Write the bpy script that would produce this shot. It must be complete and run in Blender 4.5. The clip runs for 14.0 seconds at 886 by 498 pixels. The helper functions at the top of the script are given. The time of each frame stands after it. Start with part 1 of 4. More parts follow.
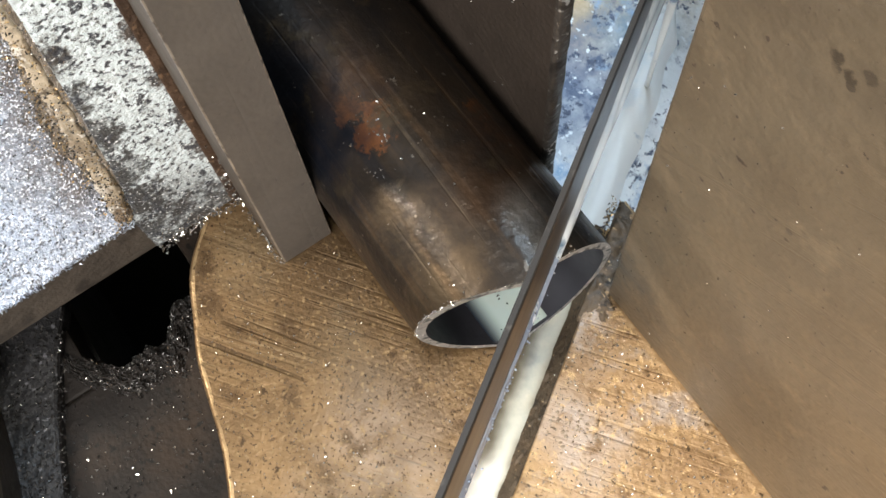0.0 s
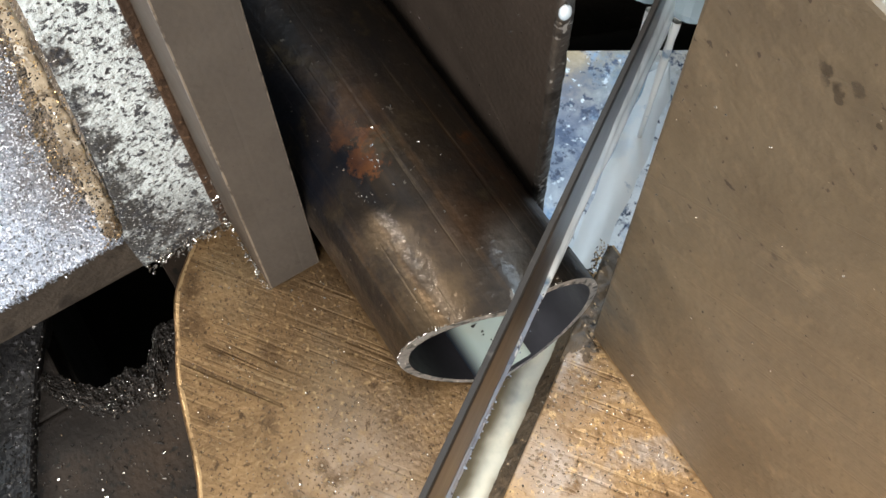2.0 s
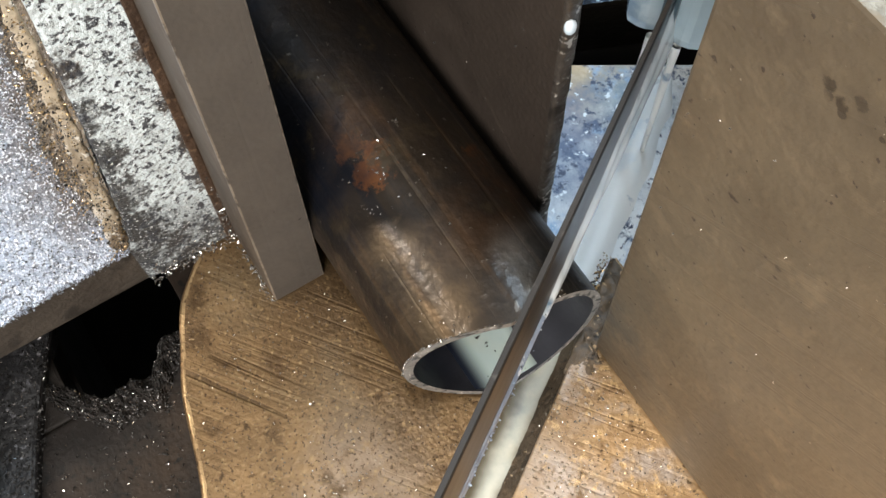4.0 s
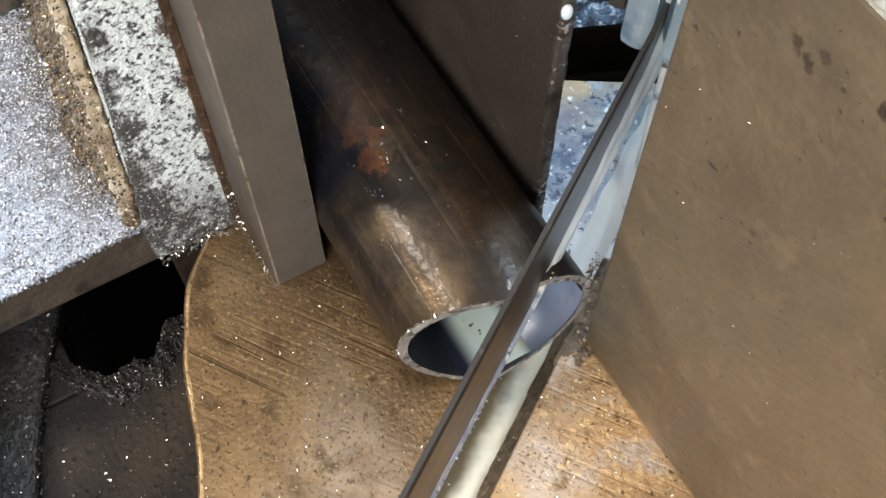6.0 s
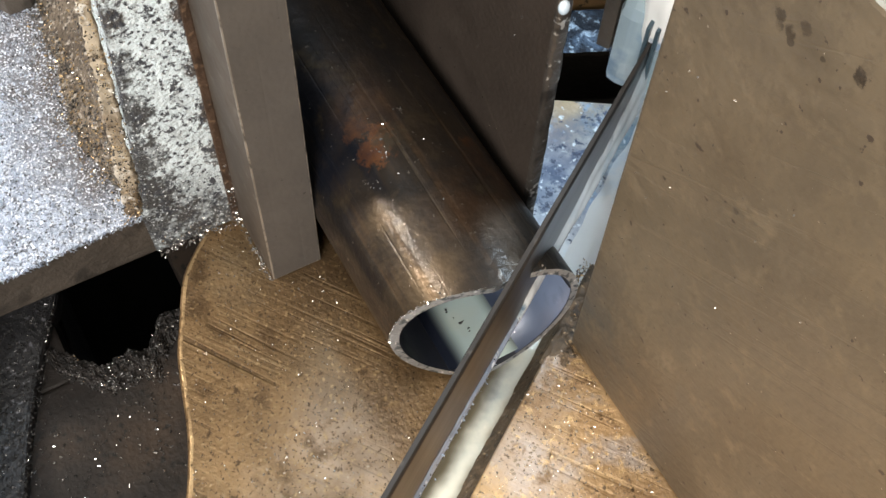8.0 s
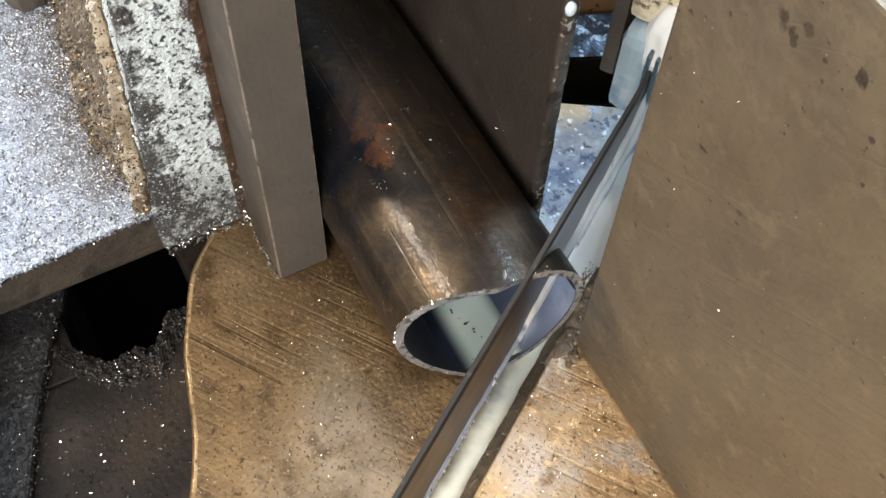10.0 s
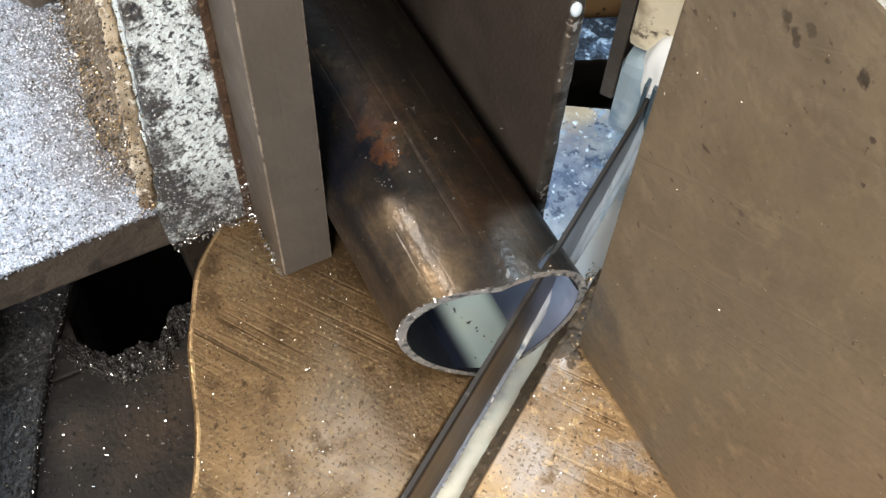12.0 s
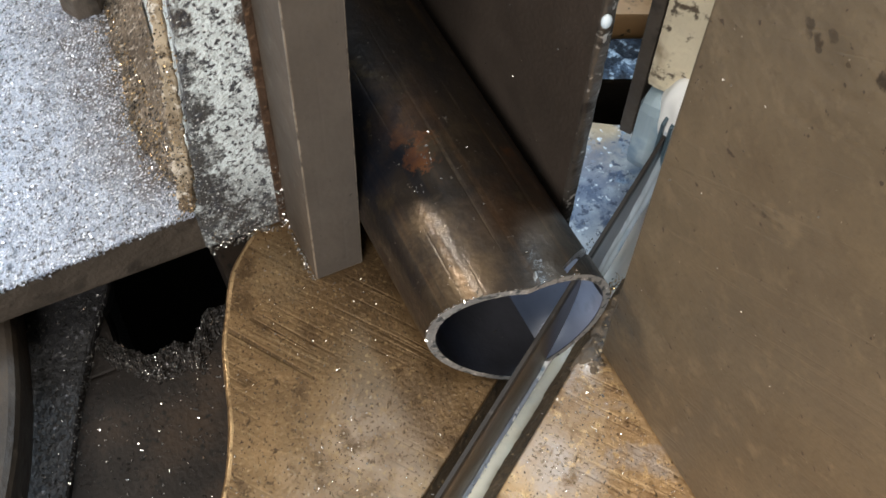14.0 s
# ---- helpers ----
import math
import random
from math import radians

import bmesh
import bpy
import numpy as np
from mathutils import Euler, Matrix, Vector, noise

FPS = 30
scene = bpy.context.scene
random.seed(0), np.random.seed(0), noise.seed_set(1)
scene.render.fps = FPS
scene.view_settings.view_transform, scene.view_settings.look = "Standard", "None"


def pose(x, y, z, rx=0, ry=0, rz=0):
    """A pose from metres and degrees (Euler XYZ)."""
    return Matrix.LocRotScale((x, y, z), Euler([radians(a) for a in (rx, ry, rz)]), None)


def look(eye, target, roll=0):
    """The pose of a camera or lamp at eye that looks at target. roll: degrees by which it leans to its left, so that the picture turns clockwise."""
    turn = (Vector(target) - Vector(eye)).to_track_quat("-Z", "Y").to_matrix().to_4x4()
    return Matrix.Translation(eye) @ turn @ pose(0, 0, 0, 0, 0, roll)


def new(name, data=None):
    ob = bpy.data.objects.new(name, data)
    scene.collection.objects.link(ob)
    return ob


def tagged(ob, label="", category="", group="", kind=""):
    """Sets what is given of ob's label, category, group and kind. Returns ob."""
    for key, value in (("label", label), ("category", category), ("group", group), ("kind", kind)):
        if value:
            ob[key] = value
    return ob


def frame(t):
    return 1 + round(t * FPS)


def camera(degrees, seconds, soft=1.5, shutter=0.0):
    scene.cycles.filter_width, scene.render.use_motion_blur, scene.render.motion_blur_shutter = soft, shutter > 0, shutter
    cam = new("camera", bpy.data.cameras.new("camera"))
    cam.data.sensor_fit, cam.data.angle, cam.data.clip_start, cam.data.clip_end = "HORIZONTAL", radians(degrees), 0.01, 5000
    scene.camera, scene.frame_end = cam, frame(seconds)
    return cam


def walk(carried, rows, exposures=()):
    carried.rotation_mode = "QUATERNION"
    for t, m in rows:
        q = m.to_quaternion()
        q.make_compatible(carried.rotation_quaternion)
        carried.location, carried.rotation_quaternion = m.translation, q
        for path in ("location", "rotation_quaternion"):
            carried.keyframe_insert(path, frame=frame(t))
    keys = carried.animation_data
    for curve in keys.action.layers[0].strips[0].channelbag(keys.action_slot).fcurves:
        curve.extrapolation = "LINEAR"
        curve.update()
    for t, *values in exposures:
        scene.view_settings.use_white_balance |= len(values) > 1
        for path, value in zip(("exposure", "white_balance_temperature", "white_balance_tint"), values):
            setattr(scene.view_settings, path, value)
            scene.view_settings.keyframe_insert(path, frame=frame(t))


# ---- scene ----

cam = camera(45.55, 14.0, soft=1.5, shutter=0.5)
PATH = [
    (0.0, (0.05241, -0.07607, 0.27173), (-0.02524, -0.03506, 0.03766), -7.41),
    (0.5, (0.05907, -0.08109, 0.27444), (-0.02574, -0.03480, 0.04387), -4.97),
    (1.0, (0.06076, -0.08201, 0.26906), (-0.02994, -0.03129, 0.04168), -3.64),
    (1.5, (0.05926, -0.08101, 0.26823), (-0.03036, -0.02906, 0.04070), -2.64),
    (2.0, (0.06095, -0.08172, 0.26805), (-0.02855, -0.02926, 0.04059), -2.13),
    (2.5, (0.06066, -0.08028, 0.26885), (-0.02916, -0.02834, 0.04139), -2.52),
    (3.0, (0.06080, -0.08181, 0.26842), (-0.02999, -0.02878, 0.04161), -2.23),
    (5.5, (0.06512, -0.08639, 0.27204), (-0.03117, -0.03112, 0.04805), -1.58),
    (6.0, (0.07996, -0.09288, 0.27173), (-0.02244, -0.03335, 0.05157), 0.08),
    (6.5, (0.08567, -0.09856, 0.27277), (-0.02083, -0.03584, 0.05546), 1.55),
    (7.0, (0.09410, -0.10633, 0.27022), (-0.01560, -0.03897, 0.05591), 3.29),
    (7.5, (0.09509, -0.10461, 0.27102), (-0.01560, -0.03579, 0.05769), 3.41),
    (8.0, (0.09479, -0.10442, 0.27112), (-0.01592, -0.03563, 0.05779), 3.37),
    (10.5, (0.09775, -0.10364, 0.27108), (-0.01590, -0.03723, 0.05854), 3.07),
    (11.0, (0.09824, -0.10403, 0.27066), (-0.01605, -0.03722, 0.05859), 3.37),
    (11.5, (0.09828, -0.10321, 0.27105), (-0.01605, -0.03720, 0.05875), 3.12),
    (12.0, (0.09901, -0.10435, 0.27141), (-0.01549, -0.03819, 0.05925), 3.25),
    (12.5, (0.09929, -0.10512, 0.27143), (-0.01606, -0.04000, 0.05940), 3.11),
    (13.0, (0.10718, -0.10874, 0.27807), (-0.01346, -0.04735, 0.06788), 1.87),
    (13.5, (0.10801, -0.11284, 0.27135), (-0.01401, -0.05030, 0.06230), 3.00),
    (14.0, (0.10666, -0.11260, 0.27565), (-0.01465, -0.04720, 0.06707), 2.81),
]
walk(cam, [(t, look(eye, target, roll)) for t, eye, target, roll in PATH],
     exposures=[(0, 0.24), (0.6, 0.14), (1.2, 0.10), (11.0, 0.12), (12.4, 0.18), (13.0, 0.12), (13.4, -0.20), (14, -0.25)])

# ---- light ----
world = bpy.data.worlds.new("workshop_air")
scene.world = world
world.use_nodes = True
world.node_tree.nodes["Background"].inputs[0].default_value = (0.75, 0.85, 1.0, 1)
world.node_tree.nodes["Background"].inputs[1].default_value = 0.15


def lamp(name, eye, target, power, size, color):
    data = bpy.data.lights.new(name, "AREA")
    data.energy, data.shape, data.size, data.size_y, data.color = power, "RECTANGLE", size[0], size[1], color
    ob = new(name, data)
    ob.matrix_world = look(eye, target)
    return tagged(ob, "bright unseen lamp over the saw", "lamp")


lamp("work_lamp", (-0.55, -0.74, 0.70), (-0.02, -0.03, 0.03), 7.4, (0.16, 0.16), (1.0, 0.90, 0.78))
lamp("ceiling_lamp", (-0.70, 0.72, 1.5), (-0.05, 0.0, 0.0), 38, (0.9, 0.45), (0.62, 0.81, 1.0))
# Unseen fill close by, added to brighten the outfeed fence and the tables.
lamp("near_fill_lamp", (0.52, -0.62, 0.58), (0.03, -0.02, 0.03), 13.5, (0.5, 0.35), (1.0, 0.95, 0.90))
lamp("overhead_lamp", (-0.06, -0.10, 1.45), (0.0, -0.06, 0.0), 6.0, (0.4, 0.4), (1.0, 0.96, 0.90))

# ---- helpers of this scene: lengths below are in centimetres ----
CM = 0.01


def material(name, color, rough=0.5, metal=0.0, spots=(), bump=0.2, grain=300.0, vary=0.25, streaks=(), rough_vary=0.15, coat=0.0, patches=(), height_tint=None, gather=0.0):
    """Procedural surface. spots: (scale, threshold, softness, colour, roughness, detail) layers laid over the base in turn."""
    m = bpy.data.materials.new(name)
    m.use_nodes = True
    nt = m.node_tree
    n, l = nt.nodes, nt.links
    b = n["Principled BSDF"]
    co = n.new("ShaderNodeTexCoord")
    vec = co.outputs["Object"]

    def tex(scale, detail=6.0, stretch=None, turn=(0, 0, 0)):
        t = n.new("ShaderNodeTexNoise")
        t.inputs["Scale"].default_value, t.inputs["Detail"].default_value = scale, detail
        t.inputs["Roughness"].default_value = 0.66 if detail >= 10 else 0.5
        if stretch:
            mp = n.new("ShaderNodeMapping")
            mp.vector_type = "TEXTURE"
            mp.inputs["Scale"].default_value = stretch
            mp.inputs["Rotation"].default_value = tuple(radians(a) for a in turn)
            l.new(vec, mp.inputs[0])
            l.new(mp.outputs[0], t.inputs[0])
        else:
            l.new(vec, t.inputs[0])
        return t.outputs["Fac"]

    def ramp(src, lo, hi):
        r = n.new("ShaderNodeMapRange")
        r.inputs[1].default_value, r.inputs[2].default_value = lo, hi
        l.new(src, r.inputs[0])
        return r.outputs[0]

    def mix(fac, a, c):
        x = n.new("ShaderNodeMix")
        x.data_type = "RGBA"
        l.new(fac, x.inputs[0])
        for sock, v in ((x.inputs[6], a), (x.inputs[7], c)):
            if isinstance(v, tuple):
                sock.default_value = (*v, 1)
            else:
                l.new(v, sock)
        return x.outputs[2]

    dark = tuple(c * (1 - vary) for c in color)
    light = tuple(min(1, c * (1 + vary)) for c in color)
    col = mix(ramp(tex(grain * 0.12), 0.3, 0.7), dark, light)
    rnode = n.new("ShaderNodeMapRange")
    rnode.inputs[3].default_value, rnode.inputs[4].default_value = max(0.03, rough - rough_vary), min(1, rough + rough_vary)
    l.new(tex(grain * 0.3), rnode.inputs[0])
    rg = rnode.outputs[0]
    height = tex(grain, 4)
    for sc, turn, color2, amount, lo, hi, deep in streaks:
        s = ramp(tex(sc, 4, (40, 1, 1), turn), lo, hi)
        if gather:
            g = n.new("ShaderNodeMath")
            g.operation = "MULTIPLY"
            l.new(s, g.inputs[0])
            l.new(ramp(tex(gather, 3), 0.38, 0.52), g.inputs[1])
            s = g.outputs[0]
        sm = n.new("ShaderNodeMath")
        sm.operation = "MULTIPLY"
        sm.inputs[1].default_value = amount
        l.new(s, sm.inputs[0])
        col = mix(sm.outputs[0], col, color2)
        hm = n.new("ShaderNodeMath")
        hm.operation = "MULTIPLY_ADD"
        hm.inputs[1].default_value = -deep
        l.new(s, hm.inputs[0])
        l.new(height, hm.inputs[2])
        height = hm.outputs[0]
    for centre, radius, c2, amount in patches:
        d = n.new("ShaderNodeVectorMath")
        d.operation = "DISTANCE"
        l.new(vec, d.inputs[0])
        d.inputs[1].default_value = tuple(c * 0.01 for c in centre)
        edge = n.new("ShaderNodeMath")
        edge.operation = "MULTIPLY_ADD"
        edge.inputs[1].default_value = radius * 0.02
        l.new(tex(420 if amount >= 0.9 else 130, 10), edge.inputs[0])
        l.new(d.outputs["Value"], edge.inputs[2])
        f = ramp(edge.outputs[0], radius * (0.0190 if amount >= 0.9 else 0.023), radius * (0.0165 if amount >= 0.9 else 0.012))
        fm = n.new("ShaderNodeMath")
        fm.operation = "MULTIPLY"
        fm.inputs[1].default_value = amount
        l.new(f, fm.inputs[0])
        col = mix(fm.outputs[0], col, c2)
    for scale, thr, softness, c2, r2, det in spots:
        f = ramp(tex(scale, det), thr, thr + softness)
        col = mix(f, col, c2)
        rm = n.new("ShaderNodeMix")
        l.new(f, rm.inputs[0])
        l.new(rg, rm.inputs[2])
        rm.inputs[3].default_value = r2
        rg = rm.outputs[0]
    # mixes in another colour below a height, given in cm
    if height_tint:
        low, high, c2 = height_tint
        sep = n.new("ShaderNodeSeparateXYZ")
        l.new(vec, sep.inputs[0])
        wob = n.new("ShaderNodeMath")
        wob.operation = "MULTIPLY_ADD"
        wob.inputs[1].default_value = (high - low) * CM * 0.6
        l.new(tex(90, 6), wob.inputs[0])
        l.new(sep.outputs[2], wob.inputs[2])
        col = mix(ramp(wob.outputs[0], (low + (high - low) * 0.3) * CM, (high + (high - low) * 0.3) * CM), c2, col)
    bp = n.new("ShaderNodeBump")
    bp.inputs["Strength"].default_value, bp.inputs["Distance"].default_value = bump, 0.001
    l.new(height, bp.inputs["Height"])
    l.new(bp.outputs[0], b.inputs["Normal"])
    l.new(bp.outputs[0], b.inputs["Coat Normal"])
    l.new(col, b.inputs["Base Color"])
    l.new(rg, b.inputs["Roughness"])
    b.inputs["Metallic"].default_value = metal
    b.inputs["Coat Weight"].default_value = coat
    b.inputs["Coat Roughness"].default_value = 0.12
    return m


TABLE = material("oily_cast_iron_with_shade", (0.225, 0.142, 0.068), 0.38, 0.66,
                 [(24, 0.44, 0.22, (0.135, 0.083, 0.038), 0.48, 12), (18, 0.57, 0.14, (0.28, 0.205, 0.15), 0.40, 8), (75, 0.54, 0.10, (0.095, 0.057, 0.026), 0.42, 14), (160, 0.54, 0.20, (0.225, 0.142, 0.068), 0.38, 14), (260, 0.58, 0.08, (0.075, 0.046, 0.022), 0.5, 10), (600, 0.57, 0.12, (0.28, 0.19, 0.095), 0.34, 8), (900, 0.60, 0.05, (0.06, 0.036, 0.018), 0.5, 6), (900, 0.71, 0.04, (0.55, 0.41, 0.22), 0.25, 3)],
                 0.28, 700, 0.22, [(600, (0, 0, 36), (0.36, 0.25, 0.13), 0.45, 0.54, 0.66, 0.3), (420, (0, 0, 35), (0.085, 0.05, 0.025), 0.6, 0.57, 0.66, 0.6), (130, (0, 0, 33), (0.05, 0.03, 0.015), 0.85, 0.64, 0.67, 2.0), (170, (0, 0, 38), (0.45, 0.33, 0.19), 0.6, 0.66, 0.69, 0.0)], 0.16, 0.06,
                 # Dark patches by tube and jaw: oil, with their cast shade painted in.
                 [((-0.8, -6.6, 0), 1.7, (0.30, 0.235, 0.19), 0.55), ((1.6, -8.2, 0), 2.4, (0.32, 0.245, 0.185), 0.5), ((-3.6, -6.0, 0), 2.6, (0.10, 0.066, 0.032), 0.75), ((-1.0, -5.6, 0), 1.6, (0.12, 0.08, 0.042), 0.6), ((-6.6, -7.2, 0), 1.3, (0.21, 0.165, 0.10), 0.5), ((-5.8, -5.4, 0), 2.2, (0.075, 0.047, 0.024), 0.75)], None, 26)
# Lighter than the table: the highlight on its rounded edge is put into the colour.
RIM = material("worn_rim_highlight", (0.42, 0.29, 0.15), 0.36, 0.6, [(60, 0.50, 0.15, (0.20, 0.128, 0.062), 0.45, 12), (420, 0.58, 0.08, (0.10, 0.063, 0.03), 0.5, 8)], 0.4, 700, 0.25)
WET_TABLE = material("wet_cast_iron_with_glints", (0.46, 0.30, 0.148), 0.42, 0.4,
                     [(30, 0.46, 0.2, (0.30, 0.185, 0.09), 0.36, 12), (44, 0.55, 0.10, (0.40, 0.325, 0.265), 0.32, 12), (130, 0.54, 0.12, (0.19, 0.112, 0.052), 0.38, 14), (300, 0.57, 0.08, (0.68, 0.46, 0.22), 0.26, 12), (500, 0.62, 0.06, (0.10, 0.062, 0.03), 0.4, 6)],
                     0.4, 520, 0.25, [(420, (0, 0, 36), (0.70, 0.50, 0.25), 0.55, 0.55, 0.66, 0.4), (380, (0, 0, 34), (0.17, 0.10, 0.048), 0.4, 0.58, 0.68, 0.5)], 0.14, 0.06,
                     # The palest patches paint hazy glints of the wet surface; the darkest are grime.
                     [((1.9, -2.9, 0), 1.1, (0.46, 0.385, 0.33), 0.75), ((2.8, -2.8, 0), 1.0, (0.46, 0.385, 0.33), 0.7), ((0.7, -1.6, 0), 1.1, (0.32, 0.235, 0.17), 0.7), ((4.4, -4.0, 0), 1.3, (0.46, 0.37, 0.30), 0.6), ((0.2, -0.5, 0), 0.8, (0.12, 0.08, 0.045), 0.8), ((-1.2, 1.0, 0), 1.5, (0.08, 0.055, 0.032), 0.85)], None, 40)
FENCE = material("worn_steel_dark_reflection", (0.185, 0.145, 0.096), 0.44, 0.45,
                 [(16, 0.44, 0.22, (0.138, 0.110, 0.077), 0.40, 12), (30, 0.52, 0.2, (0.235, 0.178, 0.110), 0.5, 12), (60, 0.50, 0.14, (0.135, 0.104, 0.070), 0.40, 12), (120, 0.53, 0.12, (0.212, 0.166, 0.110), 0.46, 12), (300, 0.54, 0.14, (0.145, 0.113, 0.077), 0.44, 10), (420, 0.69, 0.03, (0.075, 0.056, 0.042), 0.5, 3), (900, 0.73, 0.02, (0.42, 0.36, 0.28), 0.35, 2)],
                 0.3, 420, 0.16, [(260, (0, -28, 0), (0.225, 0.175, 0.118), 0.25, 0.56, 0.70, 0.3), (420, (0, -33, 0), (0.26, 0.205, 0.14), 0.35, 0.62, 0.67, 0.3), (300, (0, -34, 0), (0.13, 0.102, 0.07), 0.25, 0.64, 0.68, 0.6), (60, (0, -31, 0), (0.33, 0.265, 0.185), 0.5, 0.70, 0.715, 0.5)], 0.12, 0.0,
                 # Dents and tone; the grey pair at low z paints the tube's dark reflection.
                 [((-17.9, -1, 15.3), 0.15, (0.045, 0.034, 0.025), 0.95), ((-17.84, -1, 15.12), 0.11, (0.05, 0.038, 0.028), 0.95), ((-17.62, -1, 15.2), 0.15, (0.045, 0.034, 0.025), 0.95), ((-17.55, -1, 15.05), 0.10, (0.05, 0.038, 0.028), 0.95), ((-17.4, -1, 15.5), 0.15, (0.05, 0.038, 0.028), 0.95), ((-17.2, -1, 15.3), 0.5, (0.11, 0.086, 0.06), 0.6), ((-16.9, -1, 15.3), 0.07, (0.06, 0.045, 0.03), 0.95), ((-16.2, -1, 15.6), 0.17, (0.045, 0.034, 0.025), 0.95), ((-17.1, -1, 10.9), 0.09, (0.06, 0.046, 0.034), 0.95), ((-19.5, -1, 2.2), 2.0, (0.072, 0.07, 0.068), 0.7), ((-18.8, -1, 3.4), 1.5, (0.085, 0.08, 0.075), 0.55), ((-14.5, -1, 9.0), 4, (0.14, 0.11, 0.08), 0.5), ((-18.62, -1, 3.5), 0.14, (0.035, 0.03, 0.026), 0.95)], None, 22)
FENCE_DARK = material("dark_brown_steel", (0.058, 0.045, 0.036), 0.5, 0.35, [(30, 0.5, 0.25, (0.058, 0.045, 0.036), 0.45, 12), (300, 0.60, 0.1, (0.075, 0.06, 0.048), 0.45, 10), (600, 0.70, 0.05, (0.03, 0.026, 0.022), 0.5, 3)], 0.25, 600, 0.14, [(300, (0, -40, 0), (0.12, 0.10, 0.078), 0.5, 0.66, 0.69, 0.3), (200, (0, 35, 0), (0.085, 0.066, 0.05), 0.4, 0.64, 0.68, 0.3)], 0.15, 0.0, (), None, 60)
EDGE = material("ground_steel_edge", (0.085, 0.074, 0.064), 0.42, 0.6, [(180, 0.52, 0.12, (0.032, 0.027, 0.023), 0.6, 8), (420, 0.62, 0.06, (0.5, 0.48, 0.45), 0.3, 4)], 0.9, 300, 0.3)
JAW = material("grey_jaw_steel", (0.135, 0.12, 0.105), 0.5, 0.35, [(40, 0.50, 0.2, (0.115, 0.103, 0.092), 0.45, 12), (300, 0.58, 0.12, (0.14, 0.127, 0.114), 0.45, 12), (420, 0.68, 0.04, (0.05, 0.045, 0.04), 0.5, 6)], 0.14, 600, 0.12, [(300, (0, 90, 0), (0.15, 0.137, 0.122), 0.3, 0.6, 0.72, 0.3)])
# Dusty brown side; its colour is also darkened to offset the lamp's light there.
JAW_SIDE = material("dusty_steel_toned_down", (0.078, 0.061, 0.046), 0.62, 0.15, [(30, 0.48, 0.22, (0.070, 0.054, 0.040), 0.6, 12), (200, 0.58, 0.12, (0.12, 0.10, 0.08), 0.55, 12), (420, 0.68, 0.04, (0.05, 0.036, 0.026), 0.5, 6)], 0.2, 420, 0.15)
WORN = material("worn_bright_edge", (0.34, 0.30, 0.25), 0.4, 0.6, [(260, 0.52, 0.1, (0.13, 0.115, 0.10), 0.5, 10)], 0.6, 600, 0.3)
CAST_TOP = material("chip_dusted_paint", (0.46, 0.52, 0.63), 0.5, 0.2,
                    [(45, 0.52, 0.16, (0.35, 0.40, 0.50), 0.5, 12), (600, 0.51, 0.08, (0.13, 0.135, 0.155), 0.5, 12), (1300, 0.55, 0.06, (0.78, 0.82, 0.90), 0.3, 6)], 1.0, 1400, 0.15,
                    (), 0.15, 0.0, [((-10.2, -9.6, 2.0), 1.4, (0.085, 0.06, 0.04), 0.85), ((-12.0, -9.4, 2.0), 2.2, (0.085, 0.06, 0.04), 0.88), ((-14.5, -9.0, 2.0), 2.8, (0.085, 0.06, 0.04), 0.88), ((-17.5, -8.6, 2.0), 3.2, (0.085, 0.06, 0.04), 0.88)])
CAST_CHIPPED = material("chipped_white_paint", (0.70, 0.78, 0.80), 0.5, 0.0,
                        [(220, 0.52, 0.14, (0.50, 0.55, 0.56), 0.5, 14), (260, 0.57, 0.03, (0.06, 0.065, 0.075), 0.45, 14), (650, 0.545, 0.04, (0.04, 0.044, 0.054), 0.45, 12), (1500, 0.62, 0.04, (0.88, 0.92, 0.93), 0.35, 6)], 0.9, 700, 0.14, (), 0.15, 0.0,
                        [((-8.42, -8.8, 0.5), 1.9, (0.045, 0.042, 0.04), 0.92), ((-8.42, -7.2, -0.2), 2.3, (0.05, 0.047, 0.045), 0.92), ((-8.42, -8.0, 1.2), 1.6, (0.06, 0.058, 0.056), 0.7), ((-8.42, -9.05, 2.6), 1.3, (0.035, 0.032, 0.03), 0.95), ((-8.42, -9.0, 4.4), 1.1, (0.035, 0.032, 0.03), 0.95), ((-8.42, -9.0, 6.2), 1.05, (0.035, 0.032, 0.03), 0.95), ((-8.42, -8.95, 7.8), 1.0, (0.035, 0.032, 0.03), 0.95), ((-8.42, -8.9, 9.4), 1.0, (0.05, 0.036, 0.026), 0.95), ((-8.42, -6.55, 3.5), 0.7, (0.045, 0.026, 0.016), 0.95), ((-8.42, -6.55, 5.2), 0.75, (0.045, 0.026, 0.016), 0.95), ((-8.42, -6.5, 7.0), 0.75, (0.045, 0.026, 0.016), 0.95), ((-8.42, -6.5, 8.9), 0.75, (0.045, 0.026, 0.016), 0.95)])
CRUST = material("gold_brown_crust", (0.46, 0.385, 0.28), 0.5, 0.1, [(40, 0.47, 0.14, (0.17, 0.12, 0.072), 0.55, 14), (70, 0.54, 0.10, (0.76, 0.71, 0.62), 0.4, 14), (160, 0.56, 0.06, (0.11, 0.08, 0.052), 0.5, 12), (420, 0.60, 0.06, (0.80, 0.76, 0.68), 0.4, 8)], 1.0, 420, 0.3)
BANK = material("brown_packed_chips", (0.15, 0.12, 0.09), 0.5, 0.2, [(70, 0.50, 0.15, (0.065, 0.048, 0.034), 0.5, 14), (500, 0.55, 0.05, (0.40, 0.36, 0.31), 0.35, 12), (900, 0.56, 0.05, (0.03, 0.024, 0.02), 0.5, 6)], 1.0, 900, 0.3)
